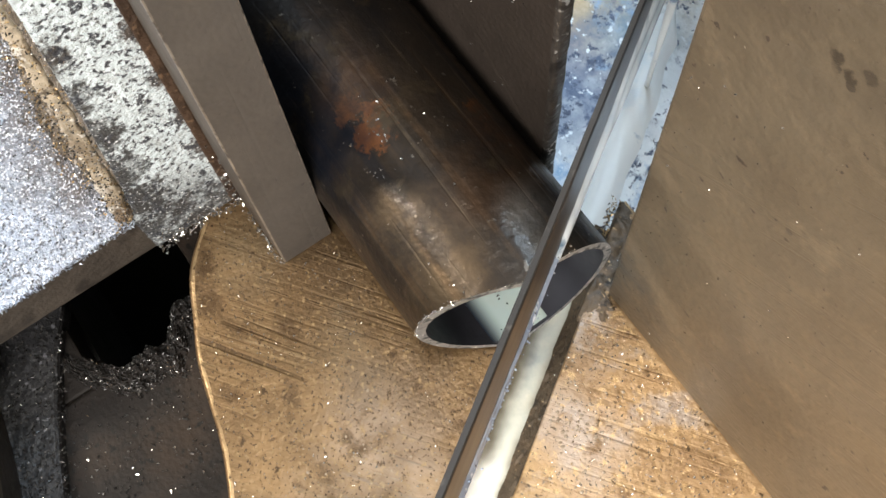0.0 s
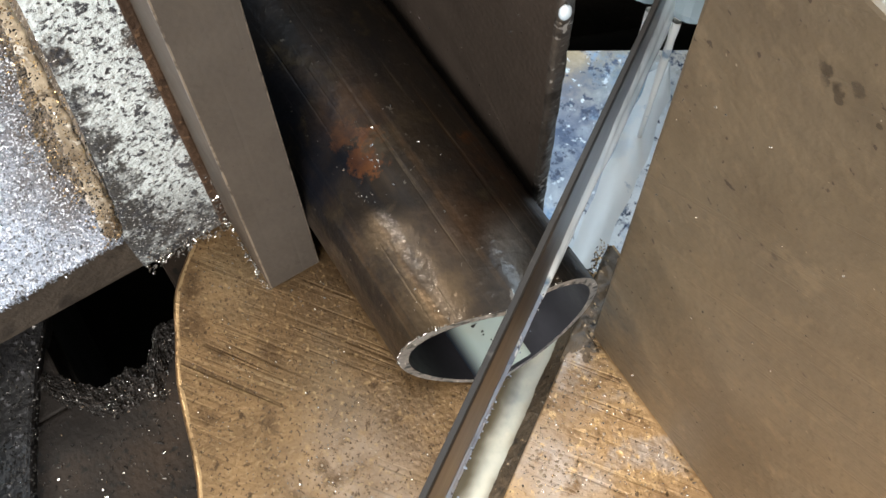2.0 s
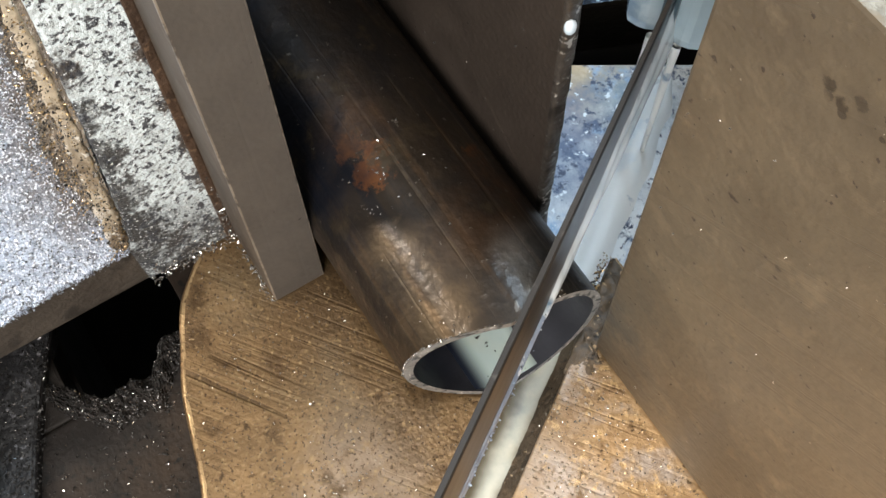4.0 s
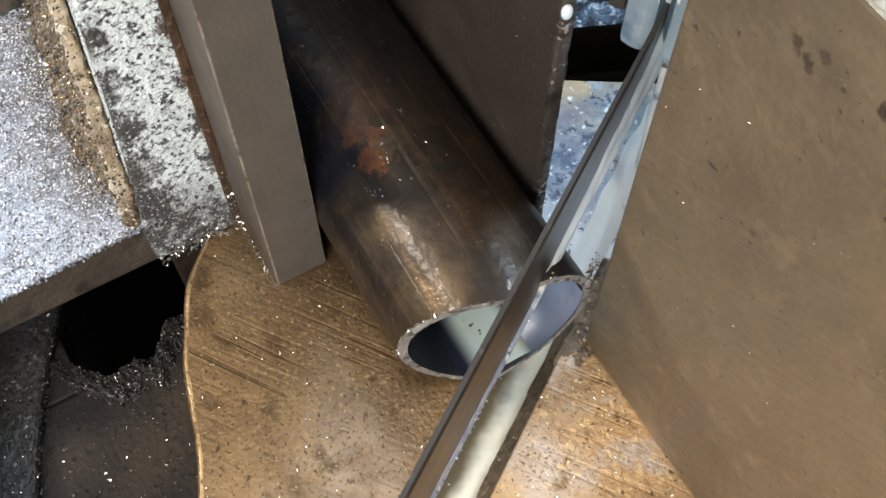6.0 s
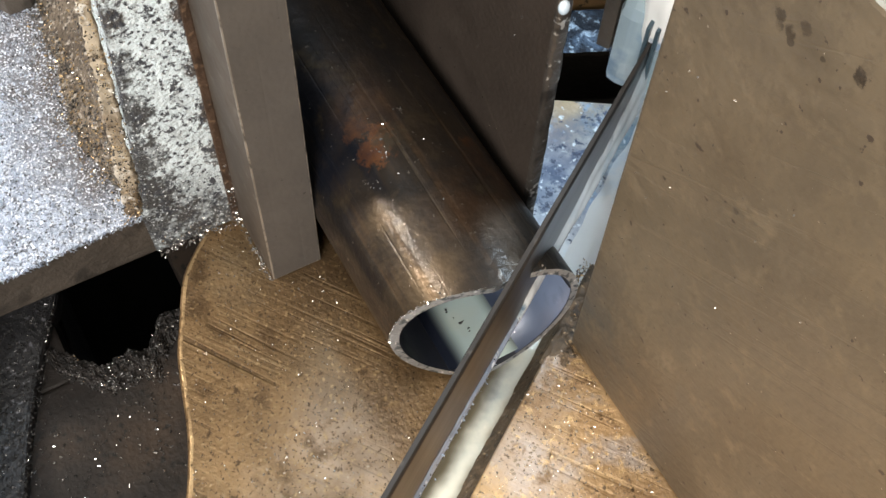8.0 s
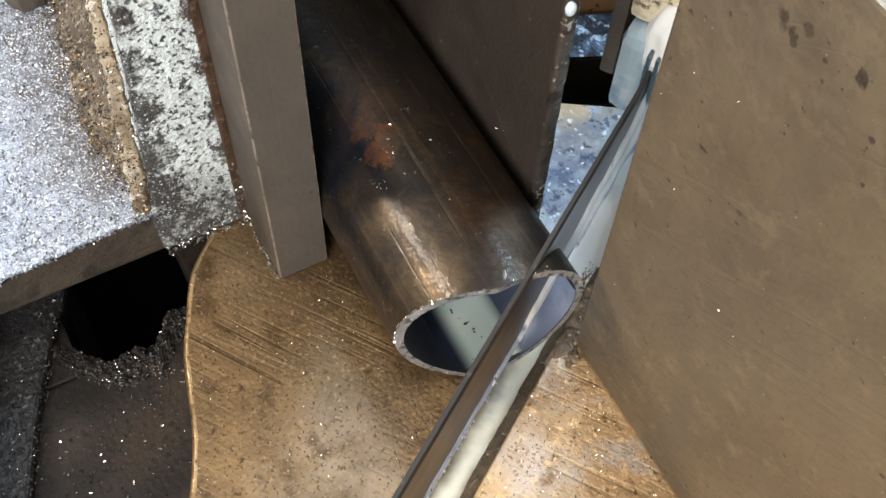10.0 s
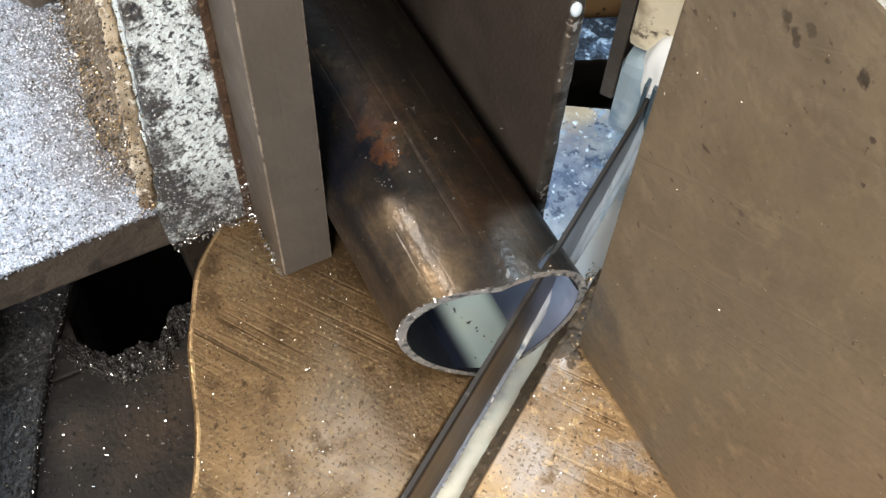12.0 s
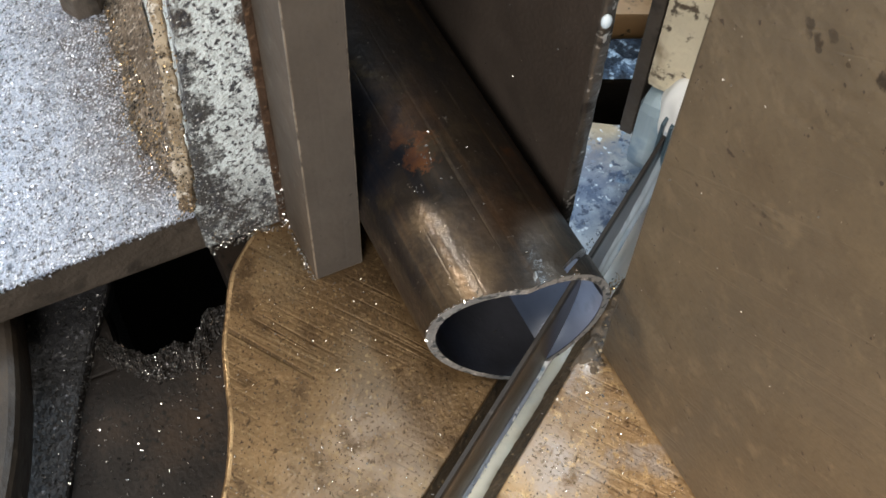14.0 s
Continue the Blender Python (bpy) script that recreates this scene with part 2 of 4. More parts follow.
# Wet grime; on the slot lips this dark brown also paints the edge's soft shadow.
LIP = material("wet_grime_and_lip_shade", (0.070, 0.050, 0.031), 0.5, 0.1, [(60, 0.50, 0.15, (0.13, 0.088, 0.05), 0.5, 12), (260, 0.55, 0.08, (0.024, 0.018, 0.013), 0.45, 10), (600, 0.65, 0.05, (0.30, 0.22, 0.13), 0.3, 4)], 0.7, 420, 0.3)
CAST_DARK = material("grimy_cast_iron", (0.085, 0.07, 0.056), 0.55, 0.3, [(120, 0.55, 0.1, (0.05, 0.042, 0.035), 0.5, 6)], 0.6, 420, 0.3)
# Oily casting; the shade of the sunken channel is put into its dark colour.
PIT = material("oily_casting_in_shade", (0.016, 0.013, 0.011), 0.55, 0.0, [(30, 0.50, 0.2, (0.031, 0.021, 0.014), 0.5, 12), (420, 0.60, 0.06, (0.010, 0.009, 0.008), 0.5, 8)], 0.35, 500, 0.3)
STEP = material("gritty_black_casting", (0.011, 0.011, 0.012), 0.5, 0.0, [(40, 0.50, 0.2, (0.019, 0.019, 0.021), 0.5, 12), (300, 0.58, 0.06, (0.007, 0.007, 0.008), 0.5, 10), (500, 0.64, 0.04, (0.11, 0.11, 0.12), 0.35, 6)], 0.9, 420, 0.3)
RIM_DARK = material("oily_brown_casting", (0.042, 0.032, 0.023), 0.5, 0.1, [(40, 0.50, 0.16, (0.022, 0.017, 0.013), 0.5, 12), (200, 0.60, 0.08, (0.075, 0.058, 0.042), 0.45, 10)], 0.4, 420, 0.3)
RUST_GRIME = material("brown_rusty_grime", (0.060, 0.034, 0.020), 0.6, 0.0, [(80, 0.5, 0.15, (0.030, 0.018, 0.012), 0.5, 12), (420, 0.60, 0.08, (0.14, 0.085, 0.05), 0.5, 8)], 0.9, 420, 0.3)
SHELF = material("tan_painted_shelf", (0.46, 0.27, 0.12), 0.5, 0.0, [(60, 0.55, 0.12, (0.30, 0.17, 0.075), 0.5, 10), (300, 0.62, 0.06, (0.10, 0.065, 0.035), 0.5, 8)], 0.3, 400, 0.15)
DROP = material("wet_glossy_drop", (0.30, 0.235, 0.165), 0.06, 0.0, [], 0.0, 200, 0.1, (), 0.02, 0.5)
PIT.node_tree.nodes["Principled BSDF"].inputs["Specular IOR Level"].default_value = 0.2
# Black colour that stands for deep shade in the opening and behind the ledge.
BLACK = material("painted_black_depth", (0.014, 0.011, 0.009), 0.8, 0.0, [], 0.1, 200, 0.1)
TUBE = material("rusty_tube_light_and_shade", (0.044, 0.032, 0.022), 0.42, 0.7,
                [(45, 0.48, 0.16, (0.022, 0.019, 0.017), 0.48, 12), (90, 0.56, 0.12, (0.072, 0.052, 0.032), 0.36, 12), (420, 0.68, 0.04, (0.14, 0.12, 0.10), 0.34, 6)],
                0.24, 420, 0.3, [(110, (0, 0, 0), (0.016, 0.015, 0.017), 0.85, 0.50, 0.60, 0.0), (260, (0, 0, 0), (0.12, 0.068, 0.032), 0.6, 0.53, 0.66, 0.2), (520, (0, 0, 0), (0.17, 0.13, 0.09), 0.4, 0.61, 0.70, 0.3), (90, (0, 0, 0), (0.075, 0.052, 0.032), 0.5, 0.55, 0.66, 0.0)], 0.18, 0.14,
                # Rust first; the brown patches from x -7.2 back paint a lamp's highlight.
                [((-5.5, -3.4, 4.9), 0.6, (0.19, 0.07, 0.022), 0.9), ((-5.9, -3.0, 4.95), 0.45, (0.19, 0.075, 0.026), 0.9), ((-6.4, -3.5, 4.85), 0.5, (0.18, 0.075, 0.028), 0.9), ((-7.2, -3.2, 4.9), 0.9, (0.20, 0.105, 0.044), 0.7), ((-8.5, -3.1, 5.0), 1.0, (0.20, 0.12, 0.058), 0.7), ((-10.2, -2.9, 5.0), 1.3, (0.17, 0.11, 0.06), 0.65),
                 # More rust; navy patches paint the jaw's shade, golden ones a reflection.
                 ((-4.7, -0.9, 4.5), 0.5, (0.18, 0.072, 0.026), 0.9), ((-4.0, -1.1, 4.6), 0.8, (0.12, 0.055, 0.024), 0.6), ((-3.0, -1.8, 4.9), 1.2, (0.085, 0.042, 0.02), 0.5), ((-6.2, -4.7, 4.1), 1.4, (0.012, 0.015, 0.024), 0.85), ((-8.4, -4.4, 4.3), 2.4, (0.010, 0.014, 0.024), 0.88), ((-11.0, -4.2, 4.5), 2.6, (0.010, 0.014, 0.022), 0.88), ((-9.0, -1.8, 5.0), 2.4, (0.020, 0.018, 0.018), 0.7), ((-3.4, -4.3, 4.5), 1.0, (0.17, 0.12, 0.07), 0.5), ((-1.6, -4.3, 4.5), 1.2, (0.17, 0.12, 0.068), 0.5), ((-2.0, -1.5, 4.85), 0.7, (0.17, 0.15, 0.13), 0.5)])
TUBE_IN = material("dark_tube_bore", (0.07, 0.072, 0.085), 0.35, 0.6, [(60, 0.55, 0.15, (0.05, 0.05, 0.056), 0.3, 8)], 0.2, 350, 0.3)
CUT = material("bright_saw_cut", (0.40, 0.415, 0.43), 0.42, 0.6, [(500, 0.54, 0.08, (0.10, 0.115, 0.125), 0.5, 6), (700, 0.63, 0.06, (0.85, 0.85, 0.84), 0.3, 3)], 0.8, 600, 0.25)
BLADE = material("polished_blade_steel", (0.105, 0.10, 0.098), 0.34, 0.85, [(60, 0.52, 0.2, (0.075, 0.07, 0.068), 0.30, 8)], 0.05, 150, 0.2, [(420, (0, 0, 0), (0.17, 0.165, 0.16), 0.5, 0.5, 0.7, 0.1), (160, (0, 0, 0), (0.05, 0.046, 0.044), 0.6, 0.54, 0.66, 0.1)], 0.08)
BACK_EDGE = material("dull_blade_back", (0.030, 0.025, 0.021), 0.85, 0.0, [(300, 0.60, 0.08, (0.06, 0.05, 0.042), 0.8, 8)], 0.1, 200, 0.2)
MILK = material("milky_coolant", (0.62, 0.605, 0.51), 0.10, 0.0, [(30, 0.48, 0.25, (0.40, 0.41, 0.34), 0.10, 6), (45, 0.58, 0.16, (0.30, 0.34, 0.34), 0.10, 8)], 0.12, 70, 0.08, (), 0.04, 0.3, [((-0.6, -2.6, -0.5), 1.5, (0.22, 0.29, 0.34), 0.75), ((0.4, -4.4, -0.5), 1.3, (0.34, 0.39, 0.37), 0.6), ((-1.8, 0.2, -0.5), 1.2, (0.30, 0.36, 0.40), 0.6)])
MILK_POOL = material("greenish_milky_coolant", (0.47, 0.58, 0.56), 0.12, 0.0, [(30, 0.50, 0.25, (0.54, 0.56, 0.44), 0.10, 4), (40, 0.56, 0.2, (0.34, 0.43, 0.46), 0.10, 4)], 0.08, 70, 0.06, (), 0.04, 0.3)


def thin_sides(m, middle, low, high, color, slope=None):
    """Coolant that grows thin towards both sides of a pool, where the dark metal shows through."""
    n, l = m.node_tree.nodes, m.node_tree.links
    b = n["Principled BSDF"]
    old = b.inputs["Base Color"].links[0].from_socket
    co = n.new("ShaderNodeTexCoord")
    sep = n.new("ShaderNodeSeparateXYZ")
    l.new(co.outputs["Object"], sep.inputs[0])
    off = n.new("ShaderNodeMath")
    off.operation = "SUBTRACT"
    off.inputs[1].default_value = middle * CM
    l.new(sep.outputs[1], off.inputs[0])
    if slope is not None:
        lean = n.new("ShaderNodeMath")
        lean.operation = "MULTIPLY_ADD"
        lean.inputs[1].default_value = -slope
        l.new(sep.outputs[1], lean.inputs[0])
        l.new(sep.outputs[0], lean.inputs[2])
        wave = n.new("ShaderNodeTexNoise")
        wave.inputs["Scale"].default_value = 130
        l.new(co.outputs["Object"], wave.inputs[0])
        wob = n.new("ShaderNodeMath")
        wob.operation = "MULTIPLY_ADD"
        wob.inputs[1].default_value = 0.5 * CM
        l.new(wave.outputs["Fac"], wob.inputs[0])
        l.new(lean.outputs[0], wob.inputs[2])
        l.new(wob.outputs[0], off.inputs[0])
    size = n.new("ShaderNodeMath")
    size.operation = "ABSOLUTE"
    l.new(off.outputs[0], size.inputs[0])
    r = n.new("ShaderNodeMapRange")
    r.interpolation_type = "SMOOTHSTEP"
    r.inputs[1].default_value, r.inputs[2].default_value = low * CM, high * CM
    l.new(size.outputs[0], r.inputs[0])
    x = n.new("ShaderNodeMix")
    x.data_type = "RGBA"
    l.new(r.outputs[0], x.inputs[0])
    l.new(old, x.inputs[6])
    x.inputs[7].default_value = (*color, 1)
    l.new(x.outputs[2], b.inputs["Base Color"])


thin_sides(MILK_POOL, -2.36, 0.42, 1.0, (0.016, 0.020, 0.032))
thin_sides(MILK, -1.66 + 0.25 + 0.22, 0.02, 0.62, (0.10, 0.085, 0.055), -0.65)
SHEET = material("thin_blue_coolant", (0.36, 0.43, 0.54), 0.15, 0.1, [(60, 0.5, 0.2, (0.18, 0.22, 0.30), 0.12, 8), (420, 0.62, 0.05, (0.75, 0.8, 0.85), 0.1, 4)], 0.4, 300, 0.1, (), 0.05, 0.3)
GUIDE_WET = material("wet_guide_steel", (0.34, 0.44, 0.50), 0.2, 0.1, [(45, 0.52, 0.2, (0.52, 0.62, 0.68), 0.16, 8), (60, 0.60, 0.12, (0.22, 0.32, 0.42), 0.16, 8)], 0.2, 200, 0.1, [(180, (0, 90, 0), (0.24, 0.34, 0.46), 0.6, 0.55, 0.66, 0.2)], 0.05, 0.3)
INSERT = material("dark_carbide", (0.085, 0.13, 0.16), 0.3, 0.4, [], 0.1, 300, 0.2)
MILK_BLUE = material("bluish_wet_coolant", (0.80, 0.85, 0.87), 0.14, 0.0, [(60, 0.52, 0.16, (0.42, 0.56, 0.68), 0.12, 8), (110, 0.62, 0.08, (0.14, 0.21, 0.28), 0.12, 8)], 0.25, 130, 0.10, [(70, (0, 0, 0), (0.30, 0.42, 0.54), 0.7, 0.50, 0.62, 0.4)], 0.05, 0.4)
WHITE = material("white_coolant_froth", (0.85, 0.86, 0.84), 0.42, 0.0, [(45, 0.54, 0.16, (0.58, 0.70, 0.80), 0.3, 8), (110, 0.64, 0.08, (0.24, 0.33, 0.44), 0.3, 8)], 0.12, 200, 0.05, (), 0.05, 0.0)
# Wet film; the wall's reflection is put in its colour, navy below, blue above.
FILM = material("coolant_film_reflection", (0.12, 0.16, 0.25), 0.36, 0.1, [(50, 0.52, 0.16, (0.25, 0.31, 0.43), 0.34, 8), (90, 0.58, 0.1, (0.08, 0.11, 0.17), 0.34, 8)], 0.2, 130, 0.10, (), 0.05, 0.08, (), (0.5, 1.9, (0.045, 0.06, 0.095)))
FOAM = material("coolant_foam", (0.82, 0.86, 0.88), 0.6, 0.0,
                [(50, 0.56, 0.10, (0.30, 0.44, 0.62), 0.35, 12), (120, 0.56, 0.07, (0.085, 0.115, 0.19), 0.3, 14), (300, 0.57, 0.06, (0.05, 0.065, 0.11), 0.3, 12), (420, 0.61, 0.06, (0.80, 0.86, 0.90), 0.3, 8)], 0.6, 300, 0.12, (), 0.1, 0.0,
                [((-9.4, 5.6, -2.2), 2.8, (0.50, 0.36, 0.19), 0.89), ((-8.7, 6.9, -2.2), 2.8, (0.50, 0.37, 0.21), 0.89), ((-7.0, 6.7, -2.2), 1.5, (0.16, 0.30, 0.42), 0.8), ((-7.4, 4.3, -2.2), 2.0, (0.10, 0.15, 0.26), 0.6), ((-6.2, 3.2, -2.2), 2.0, (0.08, 0.12, 0.21), 0.6), ((-5.2, 3.9, -2.2), 1.6, (0.12, 0.17, 0.28), 0.5)])
WET_BLACK = material("wet_black_block", (0.014, 0.011, 0.008), 0.6, 0.1, [(90, 0.58, 0.08, (0.03, 0.022, 0.014), 0.5, 8)], 0.4, 420, 0.3)
SPLASH = material("foam_splashed_black", (0.010, 0.014, 0.022), 0.4, 0.1, [(70, 0.48, 0.14, (0.09, 0.13, 0.19), 0.3, 12), (190, 0.52, 0.08, (0.40, 0.50, 0.60), 0.3, 12), (420, 0.58, 0.06, (0.012, 0.016, 0.024), 0.3, 10)], 0.7, 420, 0.3)
for wet in (FOAM, SPLASH, WET_BLACK):
    wet.node_tree.nodes["Principled BSDF"].inputs["Specular IOR Level"].default_value = 0.12
GUIDE = material("cream_guide_paint", (0.62, 0.55, 0.40), 0.5, 0.0, [(190, 0.57, 0.05, (0.10, 0.075, 0.05), 0.5, 12), (60, 0.62, 0.1, (0.36, 0.29, 0.19), 0.5, 6)], 0.5, 500, 0.14)
CHIP = material("steel_swarf", (0.62, 0.60, 0.57), 0.22, 0.9, [], 0.2, 500, 0.3)
CHIP_COOL = material("bluish_swarf", (0.57, 0.63, 0.73), 0.38, 0.85, [], 0.2, 500, 0.3)
CHIP_GOLD = material("browned_swarf", (0.50, 0.36, 0.19), 0.3, 0.8, [], 0.2, 500, 0.35)
CHIP_DARK = material("oily_swarf", (0.05, 0.048, 0.046), 0.3, 0.6, [], 0.2, 500, 0.4)
WALL = material("workshop_plaster", (0.42, 0.42, 0.40), 0.8, 0.0, [(2, 0.5, 0.2, (0.36, 0.36, 0.34), 0.8, 6)], 0.2, 40, 0.1)
CONCRETE = material("concrete_floor", (0.25, 0.245, 0.235), 0.8, 0.0, [(3, 0.5, 0.2, (0.18, 0.175, 0.17), 0.8, 8)], 0.3, 60, 0.15)


def finish(name, bm, mat, parent=None, label="", smooth=False, mats=()):
    bm.normal_update()
    me = bpy.data.meshes.new(name)
    for f in bm.faces:
        f.smooth = smooth
    bm.to_mesh(me)
    bm.free()
    for m in (mat, *mats):
        me.materials.append(m)
    ob = new(name, me)
    if parent is not None:
        ob.parent = parent
    if label:
        ob["label"] = label
    return ob


def part(name, bm, mat, parent, label="", smooth=False, mats=()):
    return finish(name, bm, mat, parent, label, smooth, mats)


def holder(name, x, y, z):
    ob = new(name)
    ob.location = (x * CM, y * CM, z * CM)
    ob.empty_display_size = 0.01
    return ob


def bevelled(bm, width, segments=2, angle=30):
    edges = [e for e in bm.edges if len(e.link_faces) == 2 and e.calc_face_angle(0) > radians(angle)]
    bmesh.ops.bevel(bm, geom=edges, offset=width * CM, segments=segments, affect="EDGES", profile=0.6)
    return bm


def box(x0, x1, y0, y1, z0, z1, bevel=0.05):
    bm = bmesh.new()
    bmesh.ops.create_cube(bm, size=1)
    for v in bm.verts:
        v.co = Vector(((x0 if v.co.x < 0 else x1) * CM, (y0 if v.co.y < 0 else y1) * CM, (z0 if v.co.z < 0 else z1) * CM))
    return bevelled(bm, bevel) if bevel else bm


def worn(bm, index=1):
    """Gives the narrow slanting faces of bevelled edges their own material."""
    bm.normal_update()
    for f in bm.faces:
        if max(abs(c) for c in f.normal) < 0.97:
            f.material_index = index
    return bm


def prism(outline, z0, z1, bevel=0.05, segments=2):
    """A plate with that outline (counter-clockwise, x y in cm) between two heights."""
    bm = bmesh.new()
    low = [bm.verts.new((x * CM, y * CM, z0 * CM)) for x, y in outline]
    top = [bm.verts.new((x * CM, y * CM, z1 * CM)) for x, y in outline]
    bm.faces.new(top)
    bm.faces.new(low[::-1])
    k = len(outline)
    for i in range(k):
        bm.faces.new((low[i], low[(i + 1) % k], top[(i + 1) % k], top[i]))
    bmesh.ops.recalc_face_normals(bm, faces=bm.faces)
    return bevelled(bm, bevel, segments) if bevel else bm


def smooth_line(points, steps=6):
    """A Catmull-Rom line through the points."""
    out = []
    p = [points[0], *points, points[-1]]
    for i in range(1, len(p) - 2):
        for s in range(steps):
            t = s / steps
            out.append(tuple(0.5 * (2 * b + (c - a) * t + (2 * a - 5 * b + 4 * c - d) * t * t + (3 * b - a - 3 * c + d) * t ** 3)
                             for a, b, c, d in zip(p[i - 1], p[i], p[i + 1], p[i + 2])))
    return out + [tuple(points[-1])]


# the blade's line in plan: x = BX + BS * y
BX, BS = -1.66, -0.65
BTURN = math.degrees(math.atan2(1, BS))


def slot_x(y, off):
    return BX + BS * y + off


# ---- the setting ----
def room():
    for name, dims in (("floor", (-220, 220, -220, 220, -92, -90)),):
        tagged(finish(name, box(*dims, bevel=0), CONCRETE), "grey concrete workshop floor", "floor", kind="structure")
    for name, dims in (("wall_north", (-220, 220, 220, 235, -90, 190)), ("wall_south", (-220, 220, -235, -220, -90, 190)),
                       ("wall_east", (220, 235, -235, 235, -90, 190)), ("wall_west", (-235, -220, -235, 235, -90, 190))):
        tagged(finish(name, box(*dims, bevel=0), WALL), "plain grey plaster workshop wall", "wall", kind="structure")
    tagged(finish("ceiling", box(-235, 235, -235, 235, 190, 200, bevel=0), WALL), "plain grey workshop ceiling", "ceiling", kind="structure")


room()


# ---- the saw's bed and tables ----
DISC_EDGE = smooth_line([(-14.0, -4.0), (-10.4, -6.2), (-8.58, -7.72), (-7.38, -8.89), (-6.02, -9.56), (-5.06, -10.0), (-4.0, -10.3), (-3.02, -10.55), (-2.08, -10.88),
                         (-0.93, -11.43), (0.6, -12.5), (2.4, -14.5), (3.5, -17.0)], 5)


def saw_bed():
    bed = holder("saw_bed", 0, -5, -9)
    tagged(bed, "dark oily cast iron bed of a band saw with an opening", "saw bed")
    off = Vector((0, 5 * CM, 9 * CM))

    def add(name, bm, mat, label=""):
        ob = part(name, bm, mat, bed, label)
        ob.location = off
        return ob

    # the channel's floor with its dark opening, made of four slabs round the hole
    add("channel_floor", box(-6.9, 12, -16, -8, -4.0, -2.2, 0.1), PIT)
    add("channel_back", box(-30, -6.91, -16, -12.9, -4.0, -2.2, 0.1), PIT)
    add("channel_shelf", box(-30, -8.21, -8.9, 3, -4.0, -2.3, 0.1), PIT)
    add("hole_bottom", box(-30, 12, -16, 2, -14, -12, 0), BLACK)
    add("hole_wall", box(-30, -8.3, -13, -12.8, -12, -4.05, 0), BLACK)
    # low curved step along the outer side of the channel
    step = smooth_line([(-14, -11.6), (-10.1, -12.3), (-8.7, -13.05), (-7.4, -13.75), (-5.5, -14.65), (-3.6, -15.4), (0, -17.0)], 5)
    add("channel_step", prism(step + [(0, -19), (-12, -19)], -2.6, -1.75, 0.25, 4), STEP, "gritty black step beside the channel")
    outer = smooth_line([(-14, -14.7), (-8.42, -15.35), (-5.45, -15.95), (-2.93, -16.9), (0, -18.6)], 5)
    add("outer_rim", prism(outer + [(0, -30), (-14, -30)], -2.4, -0.25, 0.45, 4), RIM_DARK, "brown rounded rim of the bed")
    # the saw's stand under the bed, down to the floor
    add("pedestal", box(-34, 56, -28, 17.5, -90, -14.02, 1.5), CAST_DARK, "painted sheet steel stand")
    # rear ledge and what lies behind it
    add("rear_ledge", prism([(-9.6, 5.2), (-14, -2), (-2, -2), (8, 2), (8, 12), (-4.5, 13.2)], -4.0, -2.2, 0.1), FOAM, "rear ledge under milky coolant foam")
    add("rear_wall", box(-40, 20, 16, 18, -20, 12, 0.2), CAST_DARK)
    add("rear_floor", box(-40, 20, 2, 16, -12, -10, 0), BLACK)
    rear = add("rear_block", box(-5, 5, -1.15, 1.15, -3, 0, 0.2), WET_BLACK, "wet black block splashed with coolant")
    rear.data.materials.append(SPLASH)
    for f in rear.data.polygons:
        f.material_index = 1 if f.normal.z > 0.6 else 0
    rear.matrix_basis = Matrix.Translation(off) @ pose(-0.126, 0.092, -0.035, 0, 0, 66)
    shelf = add("rear_shelf", box(-5, 5, -1.6, 1.6, -3, 0, 0.15), SHELF, "tan painted shelf")
    shelf.matrix_basis = Matrix.Translation(off) @ pose(-0.156, 0.107, -0.028, 0, 0, 66)
    bm = bmesh.new()
    rows = []
    for i in range(33):
        y = 0.45 + 7.8 * i / 32
        wide = (0.62 + 0.22 * noise.noise(Vector((y * 0.8, 3, 0)))) * min(1, (8.35 - y) * 1.2)
        mid = 0.12 + 0.10 * noise.noise(Vector((y * 0.5, 9, 0)))
        row = []
        for m in range(13):
            c = -1 + 2 * m / 12
            z = -2.22 + 0.22 * (1 - abs(c) ** 2.0) * (1 + 0.2 * noise.noise(Vector((c * 2, y * 1.5, 0))))
            row.append(bm.verts.new(Vector((slot_x(y, mid + c * wide), y, z)) * CM))
        rows.append(row)
    for p, q in zip(rows, rows[1:]):
        for m in range(12):
            bm.faces.new((p[m], p[m + 1], q[m + 1], q[m]))
    bmesh.ops.recalc_face_normals(bm, faces=bm.faces)
    ob = add("ledge_coolant", bm, WHITE, "milky coolant running over the ledge")
    ob.data.polygons.foreach_set("use_smooth", [True] * len(ob.data.polygons))


saw_bed()


